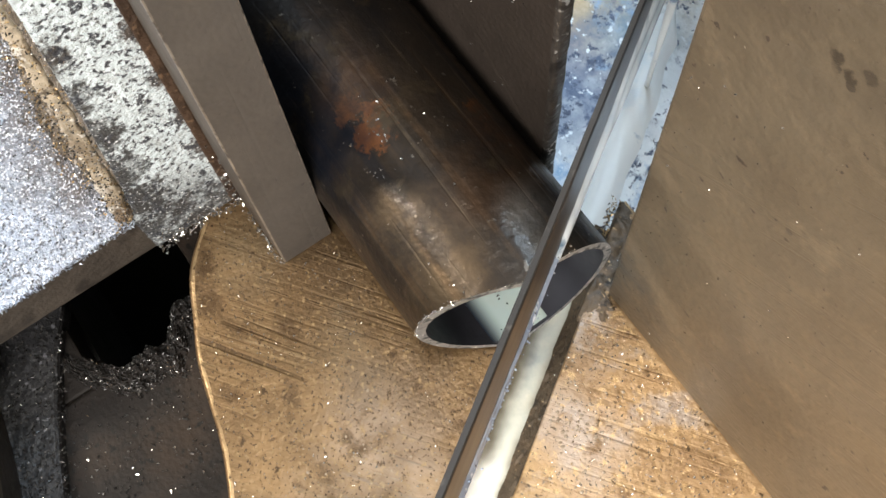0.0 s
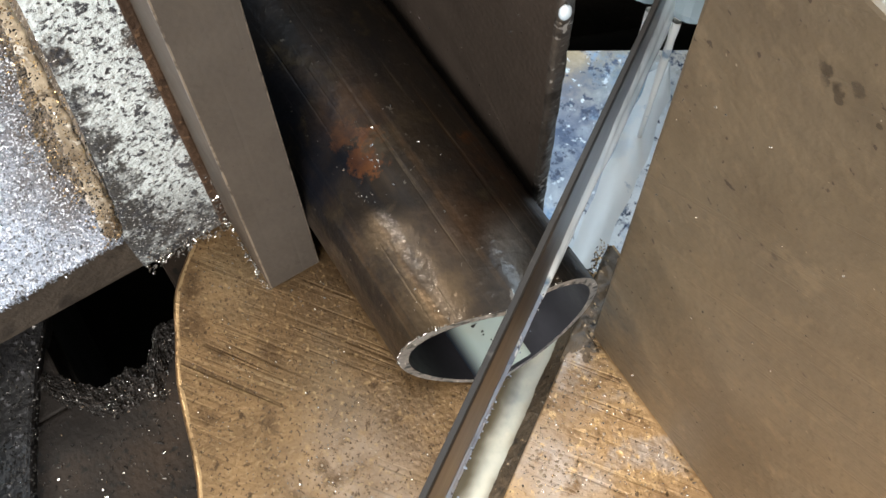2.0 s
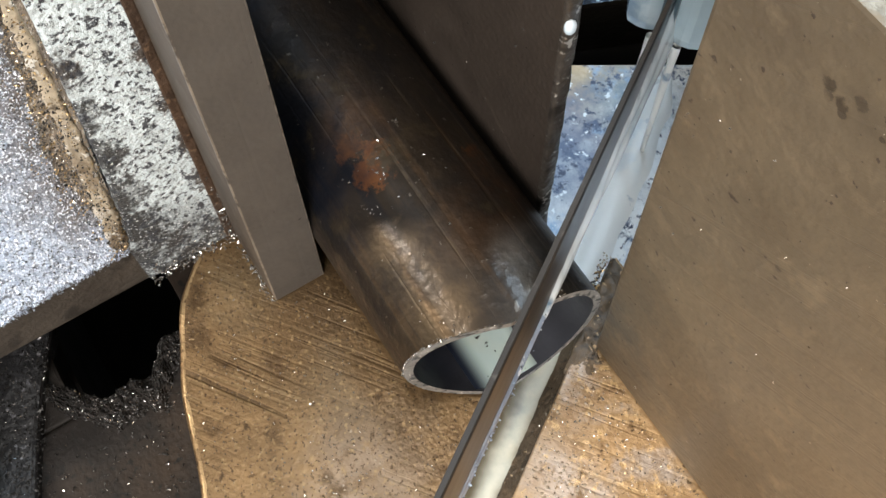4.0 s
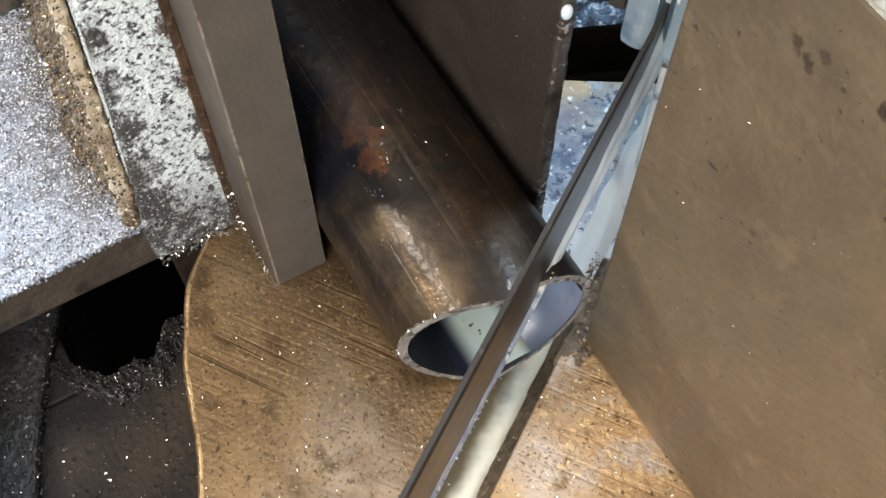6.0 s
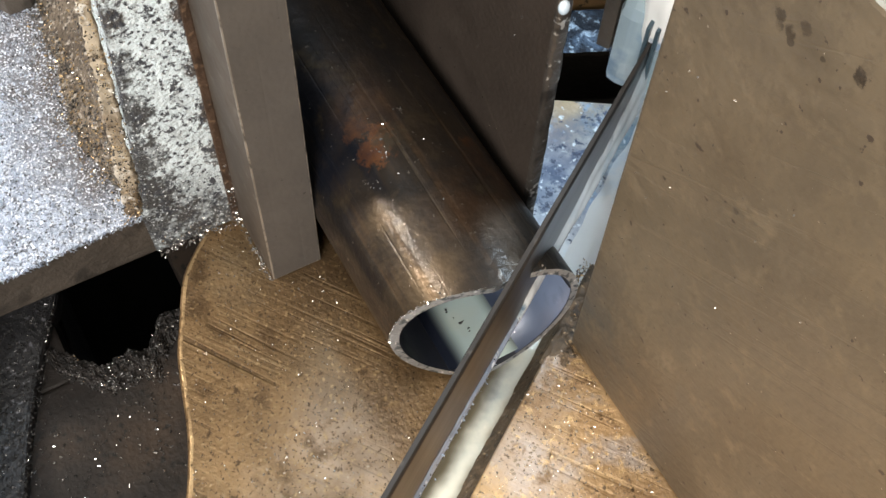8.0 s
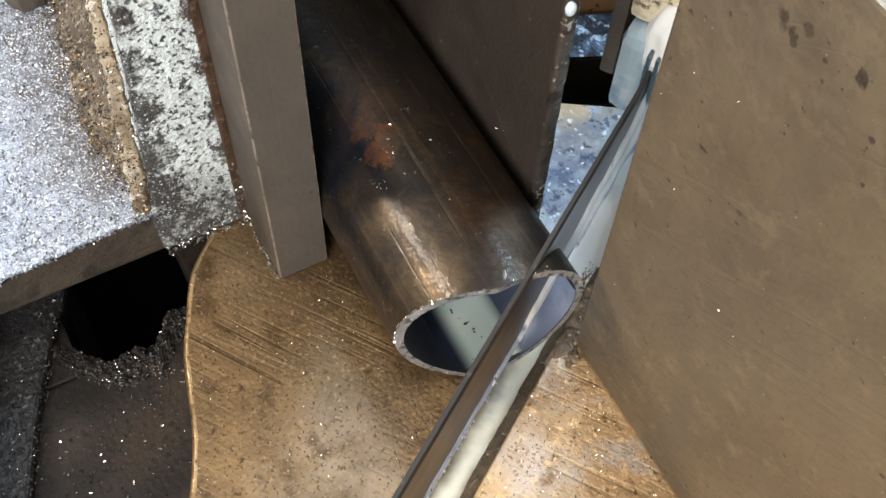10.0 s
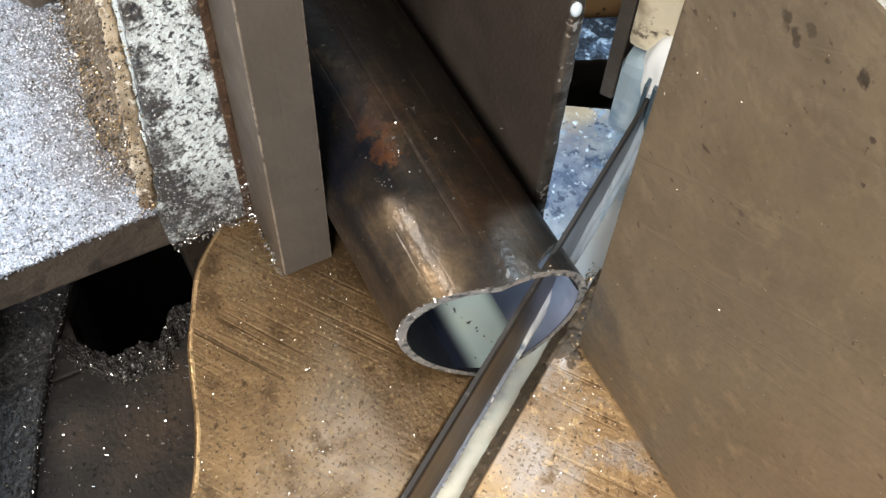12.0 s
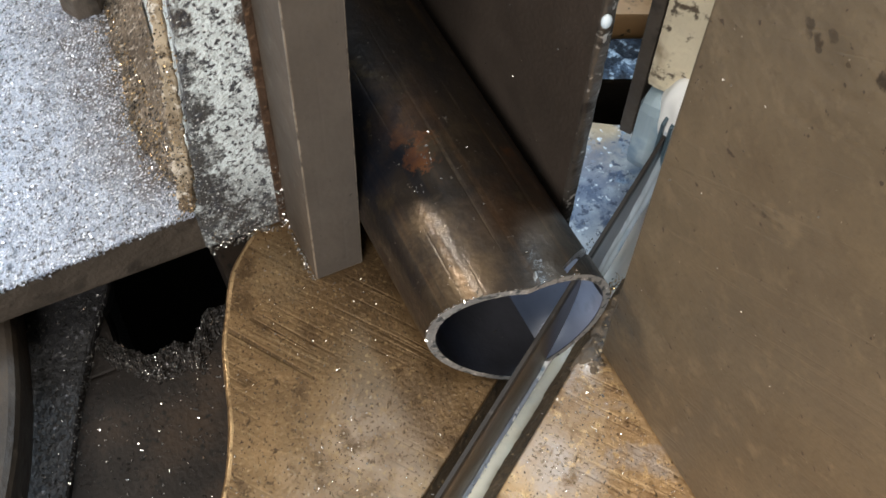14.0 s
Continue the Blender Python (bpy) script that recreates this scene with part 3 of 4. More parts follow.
def tables():
    y0, y1 = -30.0, 2.1
    left = [(slot_x(0.4, -1.0), 0.4), (-26, 0.4), (-26, -4.0)] + DISC_EDGE + [(3.5, -24), (slot_x(-24, -1.0), -24)]
    swivel = holder("swivel_table", 0, 0, -2)
    tagged(swivel, "round golden-brown oily cast iron swivel table with scratches", "saw table")
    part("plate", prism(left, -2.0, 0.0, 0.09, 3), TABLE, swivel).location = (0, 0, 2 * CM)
    bm = bmesh.new()
    rows = []
    for i in range(1, len(DISC_EDGE) - 1):
        (ax, ay), (x, y), (bx, by) = DISC_EDGE[i - 1:i + 2]
        d = Vector((bx - ax, by - ay)).normalized()
        n = Vector((-d.y, d.x))
        w = 0.16 + 0.05 * noise.noise(Vector((x * 2, y * 2, 0)))
        rows.append([bm.verts.new(Vector((x + n.x * o, y + n.y * o, z)) * CM) for o, z in ((w, 0.004), (0.09, 0.006), (0.03, -0.02), (-0.006, -0.10), (-0.008, -0.5))])
    for a, b in zip(rows, rows[1:]):
        for k in range(4):
            bm.faces.new((a[k], a[k + 1], b[k + 1], b[k]))
    bmesh.ops.recalc_face_normals(bm, faces=bm.faces)
    part("rim", bm, RIM, swivel, "worn rounded rim with its highlight painted bright", smooth=True).location = (0, 0, 2 * CM)
    right = [(slot_x(-24, 1.0), -24), (60, -24), (60, 2.1), (slot_x(2.1, 1.0), 2.1)]
    outfeed = holder("outfeed_table", 0, 0, -2)
    tagged(outfeed, "golden-brown wet cast iron outfeed table with chips", "saw table")
    part("plate", prism(right, -2.0, 0.0, 0.07, 3), WET_TABLE, outfeed).location = (0, 0, 2 * CM)
    c = [(slot_x(-24, -1.2), -24), (slot_x(-24, 1.2), -24), (slot_x(0.4, 1.2), 0.4), (slot_x(0.4, -1.2), 0.4)]
    tagged(finish("slot_coolant", prism(c, -1.6, -0.5, 0), MILK), "milky cutting coolant lying in the blade slot", "coolant", kind="structure")
    for a, b, side, ey in ((-1.04, -0.62, swivel, 0.38), (0.34, 1.04, outfeed, 1.2)):
        # ragged bank that slopes from the table's edge down into the coolant
        bm = bmesh.new()
        rows = []
        for i in range(150):
            y = -24 + (ey + 24) * i / 149
            row = []
            for m in range(9):
                k = m / 8
                rough = 0.03 * noise.noise(Vector((y * 1.6, k * 2, a))) + 0.035 * noise.noise(Vector((y * 6, k * 7, a)))
                o = (1 - k) * a + k * b
                row.append(bm.verts.new(Vector((slot_x(y, o), y, -0.05 - 0.62 * ((1 - k) if a > 0 else k) ** 0.9 + rough)) * CM))
            rows.append(row)
        for p, q in zip(rows, rows[1:]):
            for m in range(8):
                bm.faces.new((p[m], p[m + 1], q[m + 1], q[m]))
        bmesh.ops.recalc_face_normals(bm, faces=bm.faces)
        part("slot_lip", bm, LIP, side, "grimy lip along the blade slot, its shadow painted dark").location = (0, 0, 2 * CM)


tables()


def fences():
    f = holder("infeed_fence", -20, 1, 0)
    tagged(f, "dark brown steel fence plate standing behind the tube", "fence")
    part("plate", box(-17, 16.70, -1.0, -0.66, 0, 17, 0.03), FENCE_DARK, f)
    bm = bmesh.new()
    rows = []
    for i in range(61):
        z = 17.0 * i / 60
        j = 0.05 * noise.noise(Vector((z * 1.7, 0, 0))) + 0.03 * noise.noise(Vector((z * 7, 3, 0)))
        k = 0.04 * noise.noise(Vector((z * 3, 8, 0)))
        rows.append([bm.verts.new(Vector((x, y, z)) * CM) for x, y in ((16.69, -1.01), (16.80 + j, -1.01 + k), (16.84 + j, -0.93 + k), (16.84 + j, -0.70), (16.80 + j, -0.64), (16.69, -0.64))])
    for a, b in zip(rows, rows[1:]):
        for i in range(5):
            bm.faces.new((a[i], a[i + 1], b[i + 1], b[i]))
    bmesh.ops.recalc_face_normals(bm, faces=bm.faces)
    part("ground_edge", bm, EDGE, f, "ragged bright end face", smooth=True)
    bm = bmesh.new()
    bmesh.ops.create_icosphere(bm, subdivisions=3, radius=0.17 * CM, matrix=Matrix.Translation((16.86 * CM, -0.92 * CM, 10.65 * CM)) @ Matrix.Diagonal((0.7, 0.8, 1.2, 1)))
    part("coolant_drop", bm, MILK_BLUE, f, "white coolant drop", smooth=True)
    f = holder("outfeed_fence", 20, 1, 0)
    tagged(f, "scratched brown steel fence plate on the outfeed table", "fence")
    part("plate", box(-20.13, 20, -1.0, 1.2, 0.10, 16.8, 0.09), FENCE, f)
    # dark strip that paints the shaded gap under the fence
    part("foot", box(-19.9, 20, -0.93, 1.1, 0.01, 0.098, 0), CAST_DARK, f, "dark strip for the shaded gap under the plate")


fences()


def vise():
    v = holder("vise_jaw", -12, -9, 0)
    tagged(v, "chip-covered cast iron vise jaw with chipped white paint", "vise jaw")
    off = Vector((12 * CM, 9 * CM, 0))

    def add(name, bm, mat, label="", mats=()):
        ob = part(name, bm, mat, v, label, mats=mats)
        ob.location = off
        return ob

    bm = box(-40, -8.46, -40, -8.0, 0.03, 2.04, 0.16)
    for w in bm.verts:
        if w.co.z > 0.01:
            w.co.z += 0.062 * min(0, w.co.y + 9.2 * CM)
    for f in bm.faces:
        f.material_index = 0 if f.normal.z > 0.6 else 1
    add("base_flange", bm, CAST_TOP, "flange dusted with bright chips", (CAST_DARK,))
    bm = bmesh.new()
    ring = [(-9.35, 1.9), (-9.2, 2.3), (-9.0, 4.0), (-8.75, 7.0), (-8.5, 11.0), (-8.4, 14.0), (-6.75, 14.0), (-6.75, 0.04), (-9.3, 0.04)]
    a = [bm.verts.new((-8.42 * CM, y * CM, z * CM)) for y, z in ring]
    b = [bm.verts.new((-26 * CM, (y + (2.05 if y < -7 else 0)) * CM, z * CM)) for y, z in ring]
    bm.faces.new(a)
    bm.faces.new(b[::-1])
    for i in range(len(ring)):
        bm.faces.new((a[i], b[i], b[(i + 1) % len(ring)], a[(i + 1) % len(ring)]))
    bmesh.ops.recalc_face_normals(bm, faces=bm.faces)
    bevelled(bm, 0.12, 2)
    bm.normal_update()
    for f in bm.faces:
        f.material_index = 1 if f.normal.y < -0.7 else 0
    add("rib", bm, CAST_CHIPPED, "upright rib with chipped white paint", (CRUST,))
    # lumpy crust along the rib's outer upright edge
    bm = bmesh.new()
    rows = []
    for i in range(90):
        k = i / 89
        z = 1.95 + 12 * k
        y = -9.28 + 0.85 * k ** 0.8 + 0.07 * noise.noise(Vector((z * 1.3, 5, 0)))
        r = (0.125 + 0.06 * noise.noise(Vector((z * 0.9, 0, 0))) + 0.02 * noise.noise(Vector((z * 4.0, 7, 0)))) * (1.15 - 0.65 * k)
        row = []
        for m in range(14):
            a = 2 * math.pi * m / 14
            q = r * (1 + 0.35 * noise.noise(Vector((math.cos(a) * 1.2, math.sin(a) * 1.2, z * 2.2))) + 0.45 * noise.noise(Vector((math.cos(a) * 3, math.sin(a) * 3, z * 8.0))))
            row.append(bm.verts.new(Vector((-8.60 + 0.75 * q * math.cos(a) - (0.9 * q if math.sin(a) < 0 else 0), y - 0.10 + q * (1.0 if math.sin(a) > 0 else 2.3) * math.sin(a), z)) * CM))
        rows.append(row)
    for p, q in zip(rows, rows[1:]):
        for m in range(14):
            bm.faces.new((p[m], p[(m + 1) % 14], q[(m + 1) % 14], q[m]))
    bmesh.ops.recalc_face_normals(bm, faces=bm.faces)
    ob = add("crust", bm, CRUST, "golden-brown crust of packed chips")
    ob.data.polygons.foreach_set("use_smooth", [True] * len(ob.data.polygons))
    # bank of packed brown chips against the rib's side
    bm = bmesh.new()
    rows = []
    for i in range(70):
        x = -8.75 - 14 * i / 69
        wall = -9.2 - 2.05 * (x + 8.42) / 17.58
        foot = wall - 0.25 - min(1.0, 0.33 * (-8.75 - x)) - 0.3 * noise.noise(Vector((x * 0.9, 2, 0)))
        grow = min(1, (-8.75 - x) / 1.6)
        row = []
        for m in range(17):
            k = m / 16
            y = foot + (wall - foot) * k
            z = 2.03 + 0.062 * min(0, y + 9.2) + grow * (0.95 * k ** 1.5 + 0.10 * k ** 0.5 * noise.noise(Vector((x * 3, y * 3, 0))) + 0.07 * noise.noise(Vector((x * 9, y * 9, 4)))) - 0.03
            row.append(bm.verts.new(Vector((x, y, z)) * CM))
        rows.append(row)
    for p, q in zip(rows, rows[1:]):
        for m in range(16):
            bm.faces.new((p[m], p[m + 1], q[m + 1], q[m]))
    bmesh.ops.recalc_face_normals(bm, faces=bm.faces)
    add("chip_bank", bm, BANK, "bank of packed brown chips")
    add("seam_grime", box(-26, -8.36, -6.86, -6.61, 0.04, 14, 0.05), RUST_GRIME, "brown grime in the seam")
    bm = bmesh.new()
    bmesh.ops.create_cone(bm, cap_ends=True, segments=6, radius1=0.75 * CM, radius2=0.75 * CM, depth=0.9 * CM, matrix=Matrix.Translation((-18.2 * CM, -9.9 * CM, 2.45 * CM)))
    add("bolt_head", bevelled(bm, 0.06), CAST_DARK, "dark hexagon bolt head")
    bm = worn(box(-40, -5.96, -6.62, -5.09, 0.02, 15, 0.045))
    for f in bm.faces:
        if f.normal.y < -0.97:
            f.material_index = 2
    add("jaw_plate", bm, JAW, "grey steel jaw plate, its dusty brown side darkened against the lamp", (WORN, JAW_SIDE))


vise()

# ---- the tube ----
RO, RI = 2.54, 2.32


def rim_x(y):
    return -0.41 + 0.47 * (y + 2.77) if y < -2.77 else -0.42


def steel_tube():
    kerf_low = 3.2
    bm = bmesh.new()

    def at(r, a, x):
        return bm.verts.new((x * CM, (-RO + r * math.cos(a)) * CM, (RO + r * math.sin(a)) * CM))

    def strip(angles, start, end, first=0):
        rows = []
        for a in angles:
            row = []
            for r in (RO, RI):
                y = -RO + r * math.cos(a)
                x0, x1 = start(y), end(y)
                row.append([at(r, a, x0 + (x1 - x0) * k / 6) for k in range(7)])
            rows.append(row)
        for p, q in zip(rows, rows[1:]):
            for k in range(6):
                bm.faces.new((p[0][k], p[0][k + 1], q[0][k + 1], q[0][k])).material_index = first
                bm.faces.new((p[1][k], q[1][k], q[1][k + 1], p[1][k + 1])).material_index = first + 1
            bm.faces.new((p[0][6], p[1][6], q[1][6], q[0][6])).material_index = first + 2
            if first:
                bm.faces.new((p[0][0], q[0][0], q[1][0], p[1][0])).material_index = first + 2

    low = math.asin((kerf_low - RO) / RO)
    high = math.acos(max(-1, (-1.62 + RO) / RO))
    angles_top = [low + (high - low) * i / 24 for i in range(25)]
    angles_rest = [high + (2 * math.pi + low - high) * i / 140 for i in range(141)]
    far = lambda y: -45.0
    strip(angles_rest, far, rim_x)
    strip(angles_top, far, lambda y: min(rim_x(y), slot_x(y, -0.10)))
    strip(angles_top, lambda y: min(slot_x(y, 0.10), rim_x(y) - 0.02), rim_x, 3)
    tube = holder("steel_tube", 0, -RO, 0)
    tagged(tube, "rust-stained steel tube with a mitred open end", "tube")
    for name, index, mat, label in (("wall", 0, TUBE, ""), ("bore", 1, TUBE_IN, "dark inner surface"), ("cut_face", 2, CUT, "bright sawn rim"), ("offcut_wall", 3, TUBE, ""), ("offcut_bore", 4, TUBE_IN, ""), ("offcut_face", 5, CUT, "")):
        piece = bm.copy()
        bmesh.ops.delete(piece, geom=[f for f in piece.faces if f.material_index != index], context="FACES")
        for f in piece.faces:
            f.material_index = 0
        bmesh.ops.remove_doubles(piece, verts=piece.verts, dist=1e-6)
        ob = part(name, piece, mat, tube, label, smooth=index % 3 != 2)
        ob.location = (0, RO * CM, 0)
    bm.free()
    pool = finish("tube_coolant", prism([(-30, -3.8), (-0.95, -3.8), (-0.5, -2.77), (-0.5, -1.28), (-30, -1.28)], -0.03, 0, 0), MILK_POOL)
    tagged(pool, "milky coolant pooled inside the tube", "coolant")
    # a wet film that runs out along the bore
    bm = bmesh.new()
    rows = []
    for i in range(15):
        a = radians(292 + 78 * i / 14)
        end = -0.45
        rows.append([bm.verts.new(Vector((x, -RO + r * math.cos(a), RO + r * math.sin(a))) * CM) for r in (RI - 0.03, RI + 0.02) for x in [-14 + (end + 14) * k / 8 for k in range(9)]])
    for p, q in zip(rows, rows[1:]):
        for k in range(8):
            bm.faces.new((p[k], p[k + 1], q[k + 1], q[k]))
        bm.faces.new((p[8], p[17], q[17], q[8]))
    bmesh.ops.recalc_face_normals(bm, faces=bm.faces)
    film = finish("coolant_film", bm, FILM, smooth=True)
    tagged(film, "wet coolant film on the tube bore, its blue reflection painted", "coolant")
    swarf("floating_chip", [(-0.9 - 2.2 * (i * 0.37 % 1), -2.95 + 0.75 * (i * 0.62 % 1), 0.01) for i in range(11)], 0.06, CHIP_DARK, pool)
    return pool, film


def swarf(name, spots, size, mat, parent=None, label="", seed=1, flat=0.5):
    """Small sharp chips at the given places, joined into one mesh."""
    rng = random.Random(seed)
    verts, faces = [], []
    for x, y, z in spots:
        k = size * rng.choice((0.5, 0.7, 0.8, 1.0, 1.5))
        turn = Euler((rng.uniform(-0.6, 0.6), rng.uniform(-0.6, 0.6), rng.uniform(0, 6.3))).to_matrix()
        base = len(verts)
        long = rng.uniform(0.55, 1.2)
        for p in ((-long, -0.5, 0), (long, -0.35, 0.1), (0.3, 0.6, 0), (-0.2, 0.0, 0.9 * flat + 0.3), (0.6 * long, 0.1, 0.7 * flat)):
            verts.append((Vector((x, y, z)) + turn @ (Vector(p) * k)) * CM)
        faces += [(base + a, base + b, base + c) for a, b, c in ((0, 1, 4), (0, 4, 3), (1, 2, 4), (2, 3, 4), (2, 0, 3), (0, 2, 1))]
    me = bpy.data.meshes.new(name)
    me.from_pydata(verts, [], faces)
    me.materials.append(mat)
    ob = new(name, me)
    ob["kind"] = "stuff"
    if parent is not None:
        ob.parent = parent
    if label:
        tagged(ob, label, "metal chips")
    return ob


def drops(name, spots, size, mat, label, category, seed=1, flat=0.45, parent=None):
    """Small flattened domes at the given places, joined into one mesh."""
    rng = random.Random(seed)
    verts, faces = [], []
    for x, y, z in spots:
        r = size * rng.choice((0.45, 0.6, 0.8, 1.0, 1.35))
        wide, turn, base = rng.uniform(0.9, 1.6), rng.uniform(0, 6.3), len(verts)
        for ring, up in ((1.0, 0.0), (0.86, 0.55), (0.48, 0.9)):
            for m in range(9):
                a = 2 * math.pi * m / 9
                u, v = ring * wide * r * math.cos(a), ring * r * math.sin(a)
                verts.append(((x + u * math.cos(turn) - v * math.sin(turn)) * CM, (y + u * math.sin(turn) + v * math.cos(turn)) * CM, (z + up * r * flat) * CM))
        verts.append((x * CM, y * CM, (z + r * flat) * CM))
        for k in (0, 9):
            faces += [(base + k + m, base + k + (m + 1) % 9, base + k + 9 + (m + 1) % 9, base + k + 9 + m) for m in range(9)]
        faces += [(base + 18 + m, base + 18 + (m + 1) % 9, base + 27) for m in range(9)]
    me = bpy.data.meshes.new(name)
    me.from_pydata(verts, [], faces)
    me.materials.append(mat)
    me.polygons.foreach_set("use_smooth", [True] * len(faces))
    ob = new(name, me)
    if parent is not None:
        ob["label"], ob["kind"], ob.parent = label, "stuff", parent
        return ob
    return tagged(ob, label, category, kind="stuff")


pool, film = steel_tube()


# ---- the moving saw head ----
def saw_blade():
    head = holder("band_saw_blade", 0, 0, 0)
    tagged(head, "smooth grey band saw blade cutting into the tube", "saw blade")
    # the band's sides are slightly rounded towards its back and its teeth
    bm = bmesh.new()
    half = [(0.02 + 0.075 * math.sin(math.pi * (0.06 + 0.88 * m / 10)) ** 0.6, 3.22 * m / 10) for m in range(11)]
    ends = [[bm.verts.new(Vector((x, y, z)) * CM) for y, z in [(-w, h) for w, h in half] + [(w, h) for w, h in half[::-1]]] for x in (-45, 40)]
    for m in range(22):
        bm.faces.new((ends[0][m], ends[0][(m + 1) % 22], ends[1][(m + 1) % 22], ends[1][m]))
    bm.faces.new(ends[0])
    bm.faces.new(ends[1][::-1])
    bmesh.ops.recalc_face_normals(bm, faces=bm.faces)
    part("band", bm, BLADE, head, smooth=True)
    part("back_edge", box(-45, 40, -0.058, 0.058, 3.222, 3.3, 0.02), BACK_EDGE, head, "bright rounded back edge")
    # local x runs along the blade, local y across it
    part("guide_body", box(6.0, 17, -1.6, 1.25, 4.0, 12, 0.3), GUIDE, head, "cream painted blade guide")
    part("side_plate", box(6.3, 17, 1.3, 1.75, 1.3, 12, 0.08), CAST_DARK, head, "dark guide side plate")
    part("guide_finger", box(5.4, 14, 0.09, 1.15, 0.9, 3.98, 0.42), GUIDE_WET, head, "guide finger running with coolant")
    part("guide_finger", box(5.1, 14, -1.05, -0.09, 1.1, 3.98, 0.38), GUIDE_WET, head, "guide finger running with coolant")
    for a, b in ((0.07, 0.19), (-0.19, -0.07)):
        part("carbide_insert", box(5.0, 5.9, a, b, 0.8, 3.9, 0.04), INSERT, head, "dark carbide guide insert")
    for name, mat, x0, x1, top0, top1, depth, count in (("coolant_run", MILK_BLUE, 5.6, -2.6, 2.9, 0.5, 0.16, 60), ("coolant_sheet", SHEET, -2.0, -34, 0.42, 0.55, 0.07, 220)):
        bm = bmesh.new()
        rows = []
        for i in range(count):
            k = i / (count - 1)
            x = x0 + (x1 - x0) * k
            top = top0 + (top1 - top0) * k ** 0.7 + 0.18 * depth / 0.1 * noise.noise(Vector((x * 0.9, 2, 0))) + 0.10 * noise.noise(Vector((x * 3, 7, 0)))
            row = []
            for m in range(13):
                c = m / 12
                z = 0.03 + (top - 0.03) * c
                out = 0.085 + depth * math.sin(math.pi * min(1, 0.08 + c * 0.95)) * (1.15 - 0.6 * k) * (1 + 0.5 * noise.noise(Vector((x * 0.7, c * 4, 1))))
                row.append(bm.verts.new(Vector((x, -out, z)) * CM))
            rows.append(row)
        for p, q in zip(rows, rows[1:]):
            for m in range(12):
                bm.faces.new((p[m], p[m + 1], q[m + 1], q[m]))
        bmesh.ops.recalc_face_normals(bm, faces=bm.faces)
        part(name, bm, mat, head, "bluish-white coolant running along the blade", smooth=True)
    # coolant over the front of the guide
    bm = bmesh.new()
    bmesh.ops.create_icosphere(bm, subdivisions=4, radius=1, matrix=Matrix.Identity(4))
    for v in bm.verts:
        w = 1 + 0.12 * noise.noise(v.co * 2.2)
        v.co = Vector((6.0 + 0.85 * v.co.x * w, -0.32 + 0.95 * v.co.y * w, 3.6 + 1.6 * v.co.z * w)) * CM
    part("coolant_hood", bm, WHITE, head, "white coolant pouring over the guide", smooth=True)
    for start, end, r in (((5.15, -0.40, 1.2), (7.4, -0.16, -7.1), 0.10), ((5.35, 0.32, 1.0), (8.2, 0.85, -7.1), 0.09)):
        bm = bmesh.new()
        rows = []
        for i in range(13):
            k = i / 12
            c = Vector(start).lerp(Vector(end), k ** 1.15)
            rr = r * (1.25 - 0.5 * k + 0.18 * noise.noise(Vector((k * 9, start[1], 0))))
            rows.append([bm.verts.new((c + Vector((rr * math.cos(a), rr * math.sin(a), 0))) * CM) for a in [2 * math.pi * m / 10 for m in range(10)]])
        for p, q in zip(rows, rows[1:]):
            for m in range(10):
                bm.faces.new((p[m], q[m], q[(m + 1) % 10], p[(m + 1) % 10]))
        bmesh.ops.recalc_face_normals(bm, faces=bm.faces)
        part("coolant_jet", bm, WHITE, head, "thin white jet of coolant", smooth=True)
    return head


head = saw_blade()


# ---- chips ----
rnd = random.Random(7)


def spread(count, x0, x1, y0, y1, z, keep=lambda x, y: True, power=1.0):
    out = []
    while len(out) < count:
        x, y = x0 + (x1 - x0) * rnd.random(), y0 + (y1 - y0) * rnd.random() ** power
        if keep(x, y):
            out.append((x, y, z))
    return out


def disc_y(x):
    """The outer edge of the swivel table."""
    for a, b in zip(DISC_EDGE, DISC_EDGE[1:]):
        if a[0] <= x <= b[0]:
            return a[1] + (b[1] - a[1]) * (x - a[0]) / (b[0] - a[0] + 1e-6)
    return -4.0


def on_left(x, y):
    return y > disc_y(x) + 0.15 and x < slot_x(y, -1.1) and not (x < -0.8 and y > -5.2) and not (x < -5.8 and y > -6.8)


def tube_top(count, x0, x1, a0, a1, seed):
    r = random.Random(seed)
    out = []
    for _ in range(count):
        a = radians(r.uniform(a0, a1))
        y = -RO + RO * math.cos(a)
        x = min(r.uniform(x0, x1), rim_x(y) - 0.02)
        out.append((x, y, RO + RO * math.sin(a)))
    return out


def sloped(count):
    return [(x, y, 2.04 + 0.062 * min(0, y + 9.2)) for x, y, z in spread(count, -20, -8.6, -18, -9.4, 2.04, lambda x, y: y < -10.6 + 0.12 * (x + 8.6) * -1 or y < -9.6 + 0.117 * (-8.42 - x) - min(1.0, 0.33 * (-8.75 - x)) - abs(rnd.gauss(0, 0.25)))]


